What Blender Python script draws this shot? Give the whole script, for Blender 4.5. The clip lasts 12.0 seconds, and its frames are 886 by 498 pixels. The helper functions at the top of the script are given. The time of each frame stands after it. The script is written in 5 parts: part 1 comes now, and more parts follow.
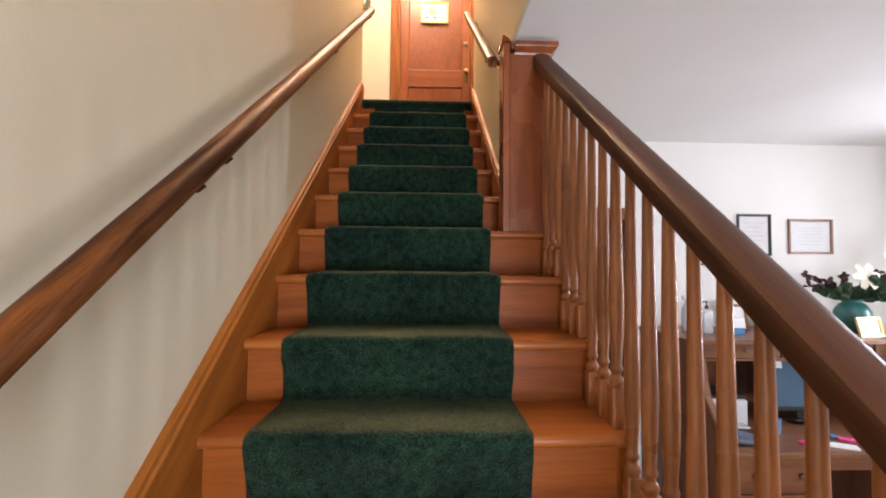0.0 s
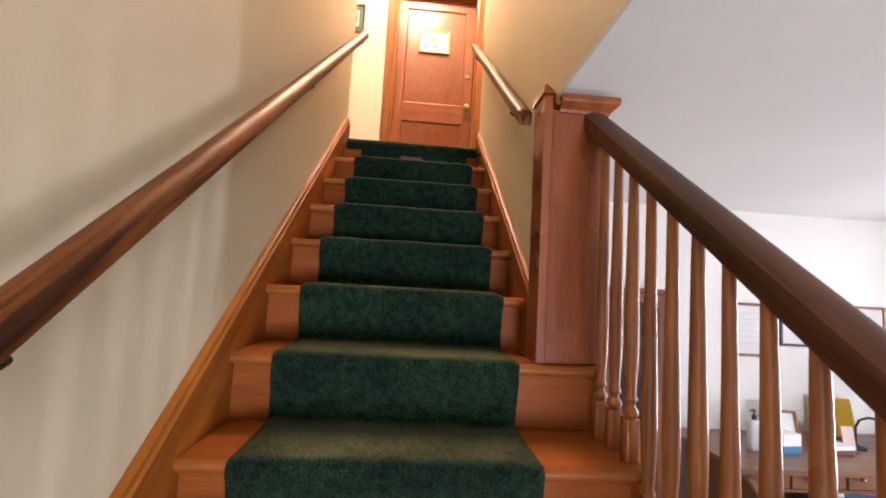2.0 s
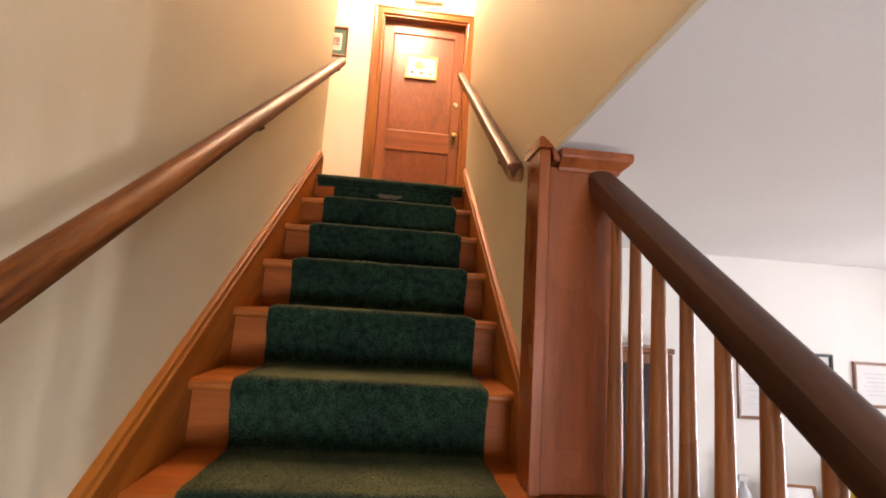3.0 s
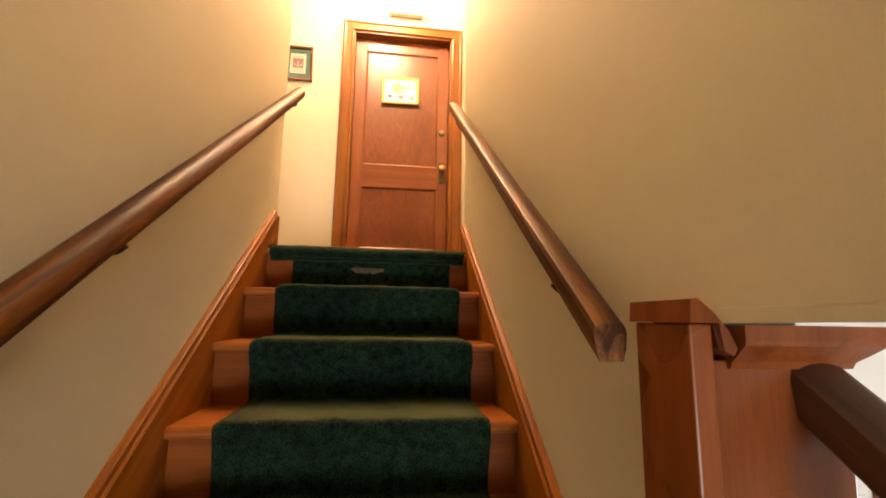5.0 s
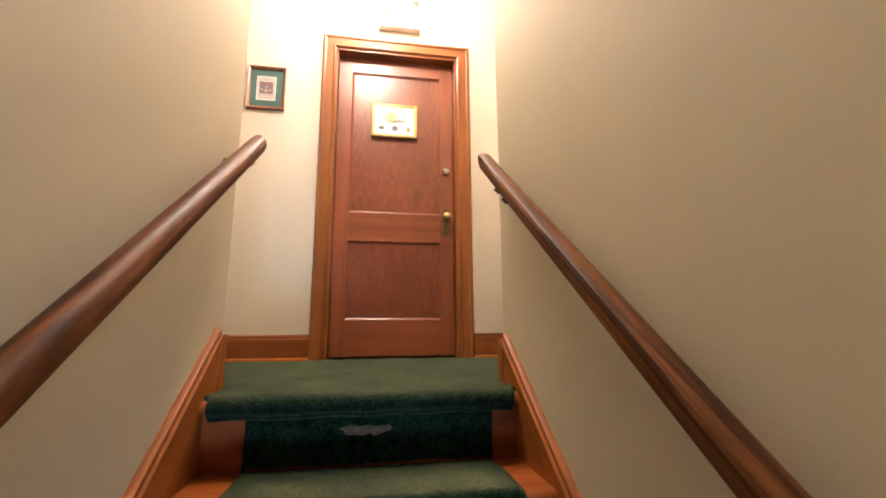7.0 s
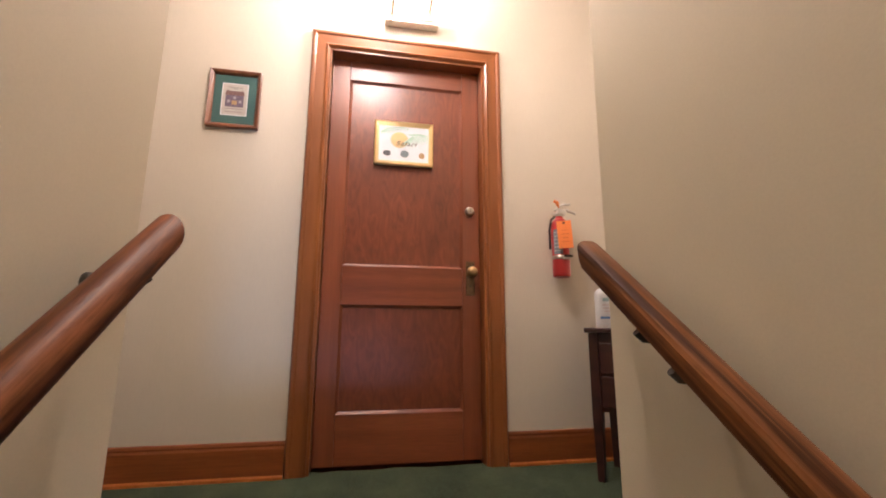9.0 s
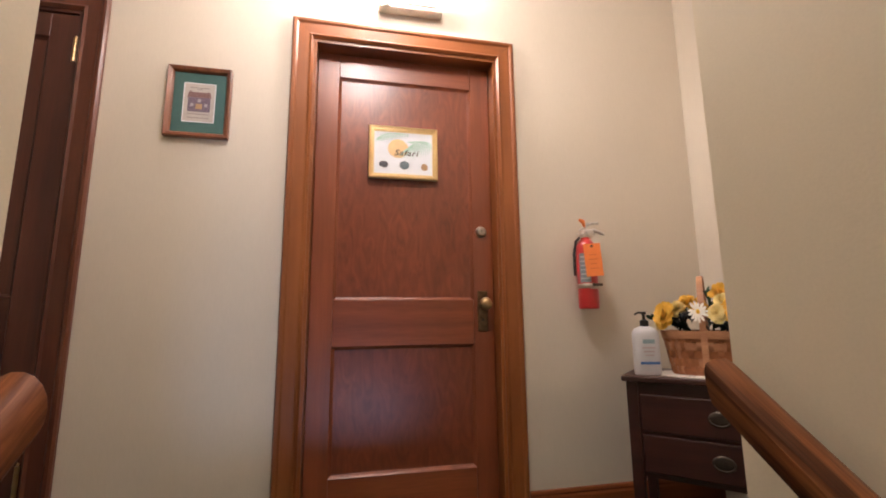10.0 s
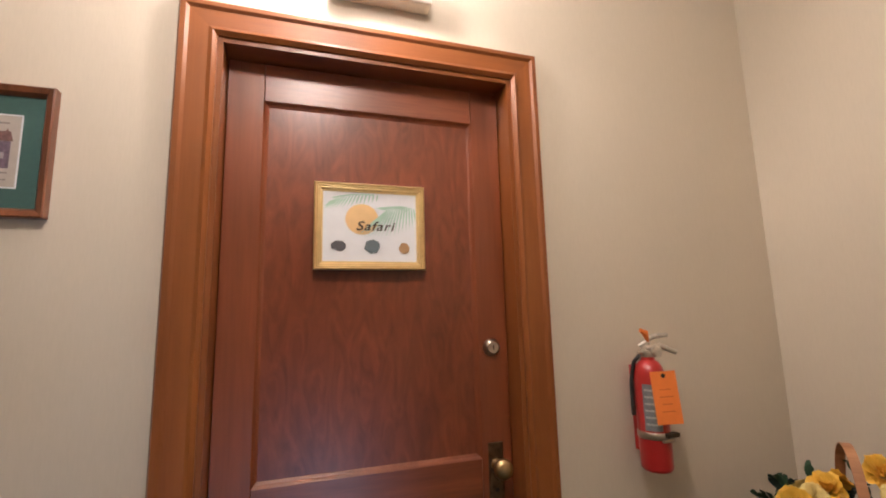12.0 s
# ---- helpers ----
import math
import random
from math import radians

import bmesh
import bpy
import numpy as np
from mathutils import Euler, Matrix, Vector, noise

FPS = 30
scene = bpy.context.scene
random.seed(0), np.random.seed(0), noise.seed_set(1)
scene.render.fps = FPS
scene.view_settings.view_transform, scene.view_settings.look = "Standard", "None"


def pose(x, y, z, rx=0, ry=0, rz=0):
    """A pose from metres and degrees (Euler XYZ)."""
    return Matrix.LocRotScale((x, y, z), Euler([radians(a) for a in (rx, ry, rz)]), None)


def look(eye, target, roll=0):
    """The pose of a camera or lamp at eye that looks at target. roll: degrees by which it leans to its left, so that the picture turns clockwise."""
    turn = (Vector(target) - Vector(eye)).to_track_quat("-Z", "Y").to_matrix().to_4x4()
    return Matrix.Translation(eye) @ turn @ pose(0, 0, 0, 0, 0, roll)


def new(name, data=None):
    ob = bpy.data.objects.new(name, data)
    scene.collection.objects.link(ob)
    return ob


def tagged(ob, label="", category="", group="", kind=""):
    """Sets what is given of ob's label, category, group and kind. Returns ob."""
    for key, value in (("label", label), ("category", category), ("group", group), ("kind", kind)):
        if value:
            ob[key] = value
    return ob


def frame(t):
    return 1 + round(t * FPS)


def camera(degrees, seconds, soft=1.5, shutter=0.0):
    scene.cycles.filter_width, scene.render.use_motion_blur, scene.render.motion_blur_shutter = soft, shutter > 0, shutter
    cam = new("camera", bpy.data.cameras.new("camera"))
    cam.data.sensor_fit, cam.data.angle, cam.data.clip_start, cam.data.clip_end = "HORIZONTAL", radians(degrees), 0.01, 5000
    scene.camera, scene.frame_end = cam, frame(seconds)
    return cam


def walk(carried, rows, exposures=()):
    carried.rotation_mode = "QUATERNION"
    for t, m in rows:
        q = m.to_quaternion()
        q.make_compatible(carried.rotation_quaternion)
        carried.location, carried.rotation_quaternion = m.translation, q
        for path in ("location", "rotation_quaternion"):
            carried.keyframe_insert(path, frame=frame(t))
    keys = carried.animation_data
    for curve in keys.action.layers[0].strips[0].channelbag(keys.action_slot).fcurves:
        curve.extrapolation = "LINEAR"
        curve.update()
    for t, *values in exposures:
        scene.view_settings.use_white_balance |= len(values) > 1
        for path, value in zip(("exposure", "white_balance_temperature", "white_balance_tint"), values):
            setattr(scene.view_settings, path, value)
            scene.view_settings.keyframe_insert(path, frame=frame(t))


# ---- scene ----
cam = camera(91.1, 12.0, soft=1.9)
PATH = [
    (0, (0.087, -0.371, 1.352), (0.151, 1.626, 1.433), 0.5),
    (0.5, (0.08, -0.235, 1.396), (0.173, 1.76, 1.503), 0.4),
    (1, (0.099, -0.091, 1.52), (0.18, 1.902, 1.666), 2.0),
    (1.5, (0.067, 0.04, 1.58), (0.125, 2.032, 1.756), 2.8),
    (2, (0.015, 0.204, 1.714), (0.16, 2.19, 1.897), 3.2),
    (2.5, (0.042, 0.341, 1.768), (0.243, 2.316, 2.007), 3.4),
    (3, (0.075, 0.465, 1.927), (0.261, 2.438, 2.193), 3.7),
    (5, (0.056, 1.039, 2.349), (0.313, 2.997, 2.666), 0.9),
    (5.5, (0.006, 1.239, 2.472), (0.299, 3.19, 2.8), 0.7),
    (6, (0.017, 1.379, 2.554), (0.351, 3.323, 2.881), 0.7),
    (6.5, (0.01, 1.542, 2.709), (0.328, 3.489, 3.037), 1.1),
    (7, (-0.029, 1.687, 2.834), (0.306, 3.623, 3.200), -0.4),
    (9, (-0.078, 2.338, 3.283), (0.29, 4.267, 3.659), 0.2),
    (9.5, (-0.063, 2.482, 3.362), (0.358, 4.405, 3.719), -0.3),
    (10, (-0.102, 2.638, 3.523), (0.313, 4.568, 3.843), -0.6),
    (10.5, (-0.077, 2.832, 3.661), (0.355, 4.758, 3.983), -0.6),
    (11, (-0.026, 2.988, 3.774), (0.428, 4.908, 4.104), -1.1),
    (11.5, (-0.026, 3.134, 3.88), (0.442, 5.051, 4.207), -0.9),
    (12, (-0.053, 3.303, 4.029), (0.55, 5.188, 4.319), -1.5),
]
EXPOSURES = [
    (0.0, 0.99, 7500, 30), (0.5, 1.02, 7800, 36), (2.0, 1.10, 7500, 31), (3.0, 1.03, 8200, 33), (5.0, 0.82, 9200, 26), (5.5, 0.73, 7900, 23), (6.0, 0.68, 7200, 20), (6.5, 0.60, 6500, 17), (7.0, 0.46, 5700, 16),
    (9.0, -0.24, 5300, 22), (9.5, -0.40, 5200, 21), (10.5, -0.61, 5150, 18), (11.0, -0.80, 5200, 17), (12.0, -0.95, 5300, 18),
]
walk(cam, [(t, look(eye, target, roll)) for t, eye, target, roll in PATH], EXPOSURES)

# ---- world, lights ----
world = bpy.data.worlds.new("sky")
scene.world = world
world.use_nodes = True
wn = world.node_tree.nodes
sky = wn.new("ShaderNodeTexSky")
sky.sky_type = "NISHITA"
sky.sun_disc = False
sky.sun_elevation, sky.sun_rotation = radians(40), radians(120)
wn["Background"].inputs["Strength"].default_value = 0.08
world.node_tree.links.new(sky.outputs[0], wn["Background"].inputs["Color"])


def window_light(name, m, width, height, watts, colour):
    data = bpy.data.lights.new(name, "AREA")
    data.shape, data.size, data.size_y, data.energy, data.color = "RECTANGLE", width, height, watts, colour
    lamp = new(name, data)
    lamp.matrix_world = m
    return lamp


DAY = (0.66, 0.84, 1.0)
window_light("daylight_east", look((4.02, 1.95, 1.30), (0.0, -0.30, 1.1)), 0.30, 1.6, 38, DAY)
window_light("daylight_south", look((0.7, -3.42, 0.78), (0.75, 0.0, 0.95)), 1.0, 1.0, 112, DAY)
BULB_POWER = 1100.0
GLOBE_POWER = 270.0

# ---- levels and lines of the plan ----
LANDING, RISE, RUN, NOSE_Y = 2.66, 0.19, 0.2545, 3.0
FLOOR, CEIL, TOP = -0.38, 2.361, 5.42
WALL_L, WALL_R, WALL_RO = -0.485, 0.445, 0.60
END_Y, DOOR_Y, EAST_X, ROOM_E, ROOM_N, ROOM_S = 3.212, 4.472, 1.595, 3.9, 3.0, -3.3
SLOPE = RISE / RUN


def nose(j):
    """The y and z of the front top edge of the tread j steps below the landing."""
    return NOSE_Y - RUN * j, LANDING - RISE * j


END_R = 3.186
PY_POST = 1.518


# ---- materials ----
def base_mat(name, rough=0.5, metal=0.0, coat=0.0):
    m = bpy.data.materials.new(name)
    m.use_nodes = True
    b = m.node_tree.nodes["Principled BSDF"]
    b.inputs["Roughness"].default_value, b.inputs["Metallic"].default_value = rough, metal
    b.inputs["Coat Weight"].default_value, b.inputs["Coat Roughness"].default_value = coat, 0.3
    return m, m.node_tree.nodes, m.node_tree.links, b


def ramp(n, l, source, stops):
    r = n.new("ShaderNodeValToRGB")
    while len(r.color_ramp.elements) < len(stops):
        r.color_ramp.elements.new(0.5)
    for e, (p, c) in zip(r.color_ramp.elements, stops):
        e.position, e.color = p, (*c, 1)
    l.new(source, r.inputs[0])
    return r.outputs[0]


def noise_at(n, l, coords, scale, size, detail=4, distortion=0.0, rotation=(0, 0, 0)):
    turn = n.new("ShaderNodeMapping")
    turn.inputs["Rotation"].default_value = rotation
    l.new(coords, turn.inputs[0])
    mp = n.new("ShaderNodeMapping")
    mp.inputs["Scale"].default_value = scale
    l.new(turn.outputs[0], mp.inputs[0])
    t = n.new("ShaderNodeTexNoise")
    t.inputs["Scale"].default_value, t.inputs["Detail"].default_value, t.inputs["Distortion"].default_value = size, detail, distortion
    l.new(mp.outputs[0], t.inputs[0])
    return t.outputs[0]


def mixed(n, l, a, b, factor, how="MULTIPLY"):
    m = n.new("ShaderNodeMix")
    m.data_type, m.blend_type = "RGBA", how
    for socket, value in ((m.inputs[0], factor), (m.inputs[6], a), (m.inputs[7], b)):
        if hasattr(value, "links"):
            l.new(value, socket)
        else:
            socket.default_value = value
    return m.outputs[2]


def bumped(n, l, b, height, strength, distance=0.002):
    k = n.new("ShaderNodeBump")
    k.inputs["Strength"].default_value, k.inputs["Distance"].default_value = strength, distance
    l.new(height, k.inputs["Height"])
    l.new(k.outputs[0], b.inputs["Normal"])


def wood(name, dark, light, axis, rough=0.32, coat=0.25, across=9.0, tilt=0.0, swirl=0.6, streak=0.45, gloss=0.5, stretch=0.07, tight=1.0):
    """Varnished wood with its grain along an axis; tilt leans the grain up the stair's slope."""
    m, n, l, b = base_mat(name, rough, 0, coat)
    b.inputs["Specular IOR Level"].default_value = gloss
    co = n.new("ShaderNodeTexCoord")
    info = n.new("ShaderNodeObjectInfo")
    add = n.new("ShaderNodeVectorMath")
    add.operation = "MULTIPLY_ADD"
    add.inputs[1].default_value = (3.1, 3.7, 4.3)
    l.new(info.outputs["Random"], add.inputs[0])
    l.new(co.outputs["Object"], add.inputs[2])
    s = [across, across, across]
    s["xyz".index(axis)] = across * stretch
    rot = (-tilt, 0, 0)
    broad = noise_at(n, l, add.outputs[0], s, 1.6, 5, swirl, rot)
    fine = noise_at(n, l, add.outputs[0], [v * 9 for v in s], 2.0, 6, 0.2, rot)
    stain = noise_at(n, l, add.outputs[0], (1, 1, 1), 2.2, 3)
    mid = [(p + q) / 2 for p, q in zip(dark, light)]
    c = ramp(n, l, broad, ((0.5 - 0.22 * tight, dark), (0.5, mid), (0.5 + 0.22 * tight, light)))
    c = mixed(n, l, c, ramp(n, l, fine, ((0.3, (0.62, 0.58, 0.55)), (0.6, (1, 1, 1)))), streak)
    c = mixed(n, l, c, ramp(n, l, stain, ((0.3, (0.78, 0.74, 0.72)), (0.7, (1.08, 1.05, 1.02)))), 0.7)
    l.new(c, b.inputs["Base Color"])
    r = n.new("ShaderNodeMapRange")
    r.inputs[3].default_value, r.inputs[4].default_value = rough - 0.08, rough + 0.12
    l.new(stain, r.inputs[0])
    l.new(r.outputs[0], b.inputs["Roughness"])
    bumped(n, l, b, fine, 0.10, 0.001)
    return m


def paint(name, colour, rough=0.75, bump=0.25, size=260, blotch=0.10, lines=False):
    m, n, l, b = base_mat(name, rough)
    co = n.new("ShaderNodeTexCoord").outputs["Object"]
    big = noise_at(n, l, co, (1, 1, 0.6), 1.3, 4)
    tiny = noise_at(n, l, co, (1, 1, 0.12) if lines else (1, 1, 1), size, 3)
    lump = noise_at(n, l, co, (1, 1, 1), 14, 3)
    lo = tuple(v * (1 - blotch) for v in colour)
    c = ramp(n, l, big, ((0.3, lo), (0.7, colour)))
    c = mixed(n, l, c, ramp(n, l, tiny, ((0.3, (0.955, 0.955, 0.95)), (0.65, (1, 1, 1)))), 0.7)
    l.new(c, b.inputs["Base Color"])
    add = n.new("ShaderNodeMath")
    add.operation = "MULTIPLY_ADD"
    add.inputs[1].default_value = 3.0
    l.new(lump, add.inputs[0])
    l.new(tiny, add.inputs[2])
    bumped(n, l, b, add.outputs[0], bump, 0.0015)
    return m


def carpet(name, dark, light):
    m, n, l, b = base_mat(name, 0.95)
    b.inputs["Sheen Roughness"].default_value = 0.38
    b.inputs["Sheen Tint"].default_value = (0.60, 0.74, 0.46, 1)
    b.inputs["Specular IOR Level"].default_value = 0.1
    co = n.new("ShaderNodeTexCoord").outputs["Object"]
    tuft = noise_at(n, l, co, (1, 1, 1), 210, 4)
    clump = noise_at(n, l, co, (1, 1, 1), 38, 5)
    tone = noise_at(n, l, co, (1, 1, 1), 4.5, 4)
    c = ramp(n, l, clump, ((0.3, dark), (0.7, light)))
    # a per-vertex amount mixes the green towards a pale grey-green
    paleness = n.new("ShaderNodeAttribute")
    paleness.attribute_name = "paleness"
    c = mixed(n, l, c, (0.118, 0.140, 0.086, 1), paleness.outputs["Fac"], "MIX")
    c = mixed(n, l, c, ramp(n, l, tuft, ((0.36, (0.22, 0.22, 0.22)), (0.62, (1.65, 1.65, 1.6)))), 0.9)
    c = mixed(n, l, c, ramp(n, l, tone, ((0.34, (0.50, 0.54, 0.60)), (0.66, (1.22, 1.18, 1.08)))), 0.8)
    l.new(c, b.inputs["Base Color"])
    fine = noise_at(n, l, co, (1, 1, 1), 330, 3)
    nap = n.new("ShaderNodeMapRange")
    nap.inputs[1].default_value, nap.inputs[2].default_value = 0.35, 0.65
    nap.inputs[3].default_value, nap.inputs[4].default_value = 0.06, 0.36
    mid = noise_at(n, l, co, (1, 1, 1), 200, 5)
    l.new(mid, nap.inputs[0])
    l.new(nap.outputs[0], b.inputs["Sheen Weight"])
    add = n.new("ShaderNodeMath")
    add.operation = "MULTIPLY_ADD"
    add.inputs[1].default_value = 0.45
    l.new(clump, add.inputs[0])
    l.new(fine, add.inputs[2])
    bumped(n, l, b, add.outputs[0], 0.9, 0.005)
    return m


def plain(name, colour, rough=0.5, metal=0.0, coat=0.0, vary=0.12, size=30, bump=0.05):
    m, n, l, b = base_mat(name, rough, metal, coat)
    co = n.new("ShaderNodeTexCoord").outputs["Object"]
    a = noise_at(n, l, co, (1, 1, 1), size, 5)
    l.new(ramp(n, l, a, ((0.3, tuple(v * (1 - vary) for v in colour)), (0.7, tuple(min(1, v * (1 + vary / 2)) for v in colour)))), b.inputs["Base Color"])
    bumped(n, l, b, a, bump, 0.001)
    return m


def glow(name, colour, strength):
    m, n, l, b = base_mat(name, 0.4)
    b.inputs["Base Color"].default_value = (*colour, 1)
    b.inputs["Emission Color"].default_value = (*colour, 1)
    b.inputs["Emission Strength"].default_value = strength
    return m


def glass(name, colour=(1, 1, 1), rough=0.02):
    m, n, l, b = base_mat(name, rough)
    b.inputs["Base Color"].default_value = (*colour, 1)
    b.inputs["Transmission Weight"].default_value = 1.0
    return m


CHERRY_D, CHERRY_L = (0.158, 0.040, 0.013), (0.280, 0.080, 0.026)
OAK_D, OAK_L = (0.275, 0.070, 0.012), (0.465, 0.142, 0.025)
WALL = paint("cream_wall_paint", (0.658, 0.588, 0.430), 0.65, 0.14, 220, 0.08)
PAPER = paint("cream_lined_wallpaper", (0.672, 0.610, 0.502), 0.75, 0.09, 300, 0.06, True)
WHITE = paint("white_room_paint", (0.78, 0.77, 0.73), 0.8, 0.15, 220, 0.05)
CEILING = paint("white_ceiling_paint", (0.80, 0.80, 0.78), 0.85, 0.2, 160, 0.05)
CARPET = carpet("green_carpet", (0.0032, 0.0115, 0.0072), (0.0122, 0.0390, 0.0238))
TREAD = wood("tread_wood", OAK_D, OAK_L, "x", 0.36, 0.1, gloss=0.35)
RISER = wood("riser_wood", (0.215, 0.052, 0.009), (0.38, 0.102, 0.017), "x", 0.44, 0.0, gloss=0.14)
SKIRT = wood("skirting_wood", (0.25, 0.072, 0.012), (0.44, 0.150, 0.024), "y", 0.42, 0.0, 9, math.atan(SLOPE), 0.6, 0.45, 0.20)
SKIRT_X = wood("baseboard_wood", (0.17, 0.046, 0.009), (0.30, 0.092, 0.018), "x", 0.36, 0.0, 9, 0, 0.6, 0.45, 0.4)
POST = wood("post_wood", (0.185, 0.043, 0.012), (0.345, 0.092, 0.025), "z", 0.24, 0.15, 12)
BALUSTER = wood("baluster_wood", (0.30, 0.098, 0.030), (0.53, 0.200, 0.064), "z", 0.28, 0.35, 20)
RAIL = wood("rail_wood", (0.040, 0.014, 0.007), (0.150, 0.055, 0.025), "y", 0.46, 0.0, 12, math.atan(SLOPE), 0.6, 0.6, 0.4)
RAIL_L = wood("wall_rail_wood", (0.050, 0.015, 0.005), (0.255, 0.086, 0.023), "y", 0.42, 0.0, 20, math.atan(SLOPE), 1.0, 0.9, 0.15, 0.06, 0.7)
RAIL_R = wood("streaked_rail_wood", (0.070, 0.024, 0.009), (0.31, 0.125, 0.039), "y", 0.38, 0.0, 17, math.atan(SLOPE), 1.3, 1.0, 0.18, 0.05, 0.55)
CASING = wood("casing_wood", (0.185, 0.057, 0.013), (0.31, 0.110, 0.024), "z", 0.34, 0.0, 7, 0, 0.6, 0.2, 0.4)
CASING_X = wood("casing_head_wood", (0.185, 0.057, 0.013), (0.31, 0.110, 0.024), "x", 0.34, 0.0, 7, 0, 0.6, 0.2, 0.4)
DOOR = wood("door_stile_wood", CHERRY_D, CHERRY_L, "z", 0.30, 0.3, 6, 0, 0.6, 0.3)
DOOR_X = wood("door_rail_wood", (0.180, 0.045, 0.015), (0.31, 0.092, 0.030), "x", 0.30, 0.3, 8)
DOOR_P = wood("door_panel_veneer", (0.126, 0.030, 0.0105), (0.232, 0.062, 0.021), "z", 0.30, 0.25, 13.0, 0, 2.2, 0.12, 0.5, 0.30, 1.1)
DARK_DOOR = wood("dark_door_wood", (0.045, 0.013, 0.008), (0.105, 0.032, 0.018), "z", 0.35, 0.2, 8)
DARK_CASING = wood("dark_casing_wood", (0.075, 0.021, 0.010), (0.150, 0.046, 0.019), "z", 0.34, 0.2, 8)
MAHOGANY = wood("mahogany_wood", (0.020, 0.006, 0.005), (0.060, 0.018, 0.012), "x", 0.34, 0.1, 9)
DESK = wood("desk_oak", (0.15, 0.055, 0.025), (0.30, 0.125, 0.055), "x", 0.35, 0.2, 9)
DESK_Z = wood("desk_oak_upright", (0.13, 0.048, 0.022), (0.26, 0.105, 0.048), "z", 0.35, 0.2, 9)
BRASS = plain("aged_brass", (0.55, 0.40, 0.20), 0.30, 1.0, vary=0.3)
NICKEL = plain("worn_nickel", (0.55, 0.50, 0.44), 0.28, 1.0, vary=0.2)
PEWTER = plain("dark_pewter", (0.09, 0.078, 0.065), 0.50, 1.0, vary=0.3)
FLOORWOOD = wood("room_floor_wood", (0.16, 0.07, 0.03), (0.30, 0.14, 0.06), "y", 0.35, 0.2, 6)


# ---- mesh helpers ----
def part(name, bm, material, parent=None, label=""):
    """Links a bmesh as one mesh object, under a thing or part where one is given."""
    me = bpy.data.meshes.new(name)
    bm.to_mesh(me)
    bm.free()
    me.materials.append(material)
    ob = new(name, me)
    if parent:
        ob.parent = parent
    return tagged(ob, label)


def thing(name, label, category, group="", kind="", at=(0, 0, 0)):
    ob = new(name)
    ob.location = at
    return tagged(ob, label, category, group, kind)


def block(bm, x0, x1, y0, y1, z0, z1, bevel=0.0, segments=2):
    """A box between the given planes, with rounded edges."""
    made = bmesh.ops.create_cube(bm, size=1.0)["verts"]
    for v in made:
        v.co = ((x0 + x1) / 2 + v.co.x * (x1 - x0), (y0 + y1) / 2 + v.co.y * (y1 - y0), (z0 + z1) / 2 + v.co.z * (z1 - z0))
    if bevel:
        edges = list({e for v in made for e in v.link_edges})
        bmesh.ops.bevel(bm, geom=edges, offset=bevel, segments=segments, affect="EDGES", profile=0.5)
    return bm


def box(*span, bevel=0.0, segments=2):
    return block(bmesh.new(), *span, bevel=bevel, segments=segments)


def smooth(ob, angle=40):
    ob.data.shade_smooth()
    sharp = radians(angle)
    bm = bmesh.new()
    bm.from_mesh(ob.data)
    for e in bm.edges:
        e.smooth = len(e.link_faces) == 2 and e.calc_face_angle(0) < sharp
    bm.to_mesh(ob.data)
    bm.free()
    return ob


def prism(bm, outline, axis, a, b):
    """An outline of (u, v) pairs drawn out along an axis from a to b. x: u=y, v=z; y: u=x, v=z; z: u=x, v=y."""
    def place(u, v, w):
        return {"x": (w, u, v), "y": (u, w, v), "z": (u, v, w)}[axis]
    lo = [bm.verts.new(place(u, v, a)) for u, v in outline]
    hi = [bm.verts.new(place(u, v, b)) for u, v in outline]
    k = len(outline)
    bm.faces.new(lo)
    bm.faces.new(hi[::-1])
    for i in range(k):
        bm.faces.new((lo[i], hi[i], hi[(i + 1) % k], lo[(i + 1) % k]))
    bmesh.ops.recalc_face_normals(bm, faces=bm.faces[:])
    return bm


def turned(bm, rings, sides=16, centre=(0, 0, 0), cap=True):
    """A turned form: rings of (radius, height) round a standing axis."""
    loops = []
    for r, z in rings:
        loops.append([bm.verts.new((centre[0] + r * math.cos(2 * math.pi * i / sides), centre[1] + r * math.sin(2 * math.pi * i / sides), centre[2] + z)) for i in range(sides)])
    for a, b in zip(loops, loops[1:]):
        for i in range(sides):
            bm.faces.new((a[i], a[(i + 1) % sides], b[(i + 1) % sides], b[i]))
    if cap:
        bm.faces.new(loops[0][::-1])
        bm.faces.new(loops[-1])
    return bm


def tube(bm, path, radius, sides=10):
    """A round bar along a path of points; radius is a number or one for each point."""
    pts = [Vector(p) for p in path]
    rad = radius if isinstance(radius, (list, tuple)) else [radius] * len(pts)
    loops = []
    for i, p in enumerate(pts):
        way = (pts[min(i + 1, len(pts) - 1)] - pts[max(i - 1, 0)]).normalized()
        side = way.cross(Vector((0, 0, 1)) if abs(way.z) < 0.9 else Vector((0, 1, 0))).normalized()
        up = side.cross(way)
        loops.append([bm.verts.new(p + rad[i] * (math.cos(2 * math.pi * k / sides) * side + math.sin(2 * math.pi * k / sides) * up)) for k in range(sides)])
    for a, b in zip(loops, loops[1:]):
        for k in range(sides):
            bm.faces.new((a[k], a[(k + 1) % sides], b[(k + 1) % sides], b[k]))
    bm.faces.new(loops[0][::-1])
    bm.faces.new(loops[-1])
    bmesh.ops.recalc_face_normals(bm, faces=bm.faces[:])
    return bm


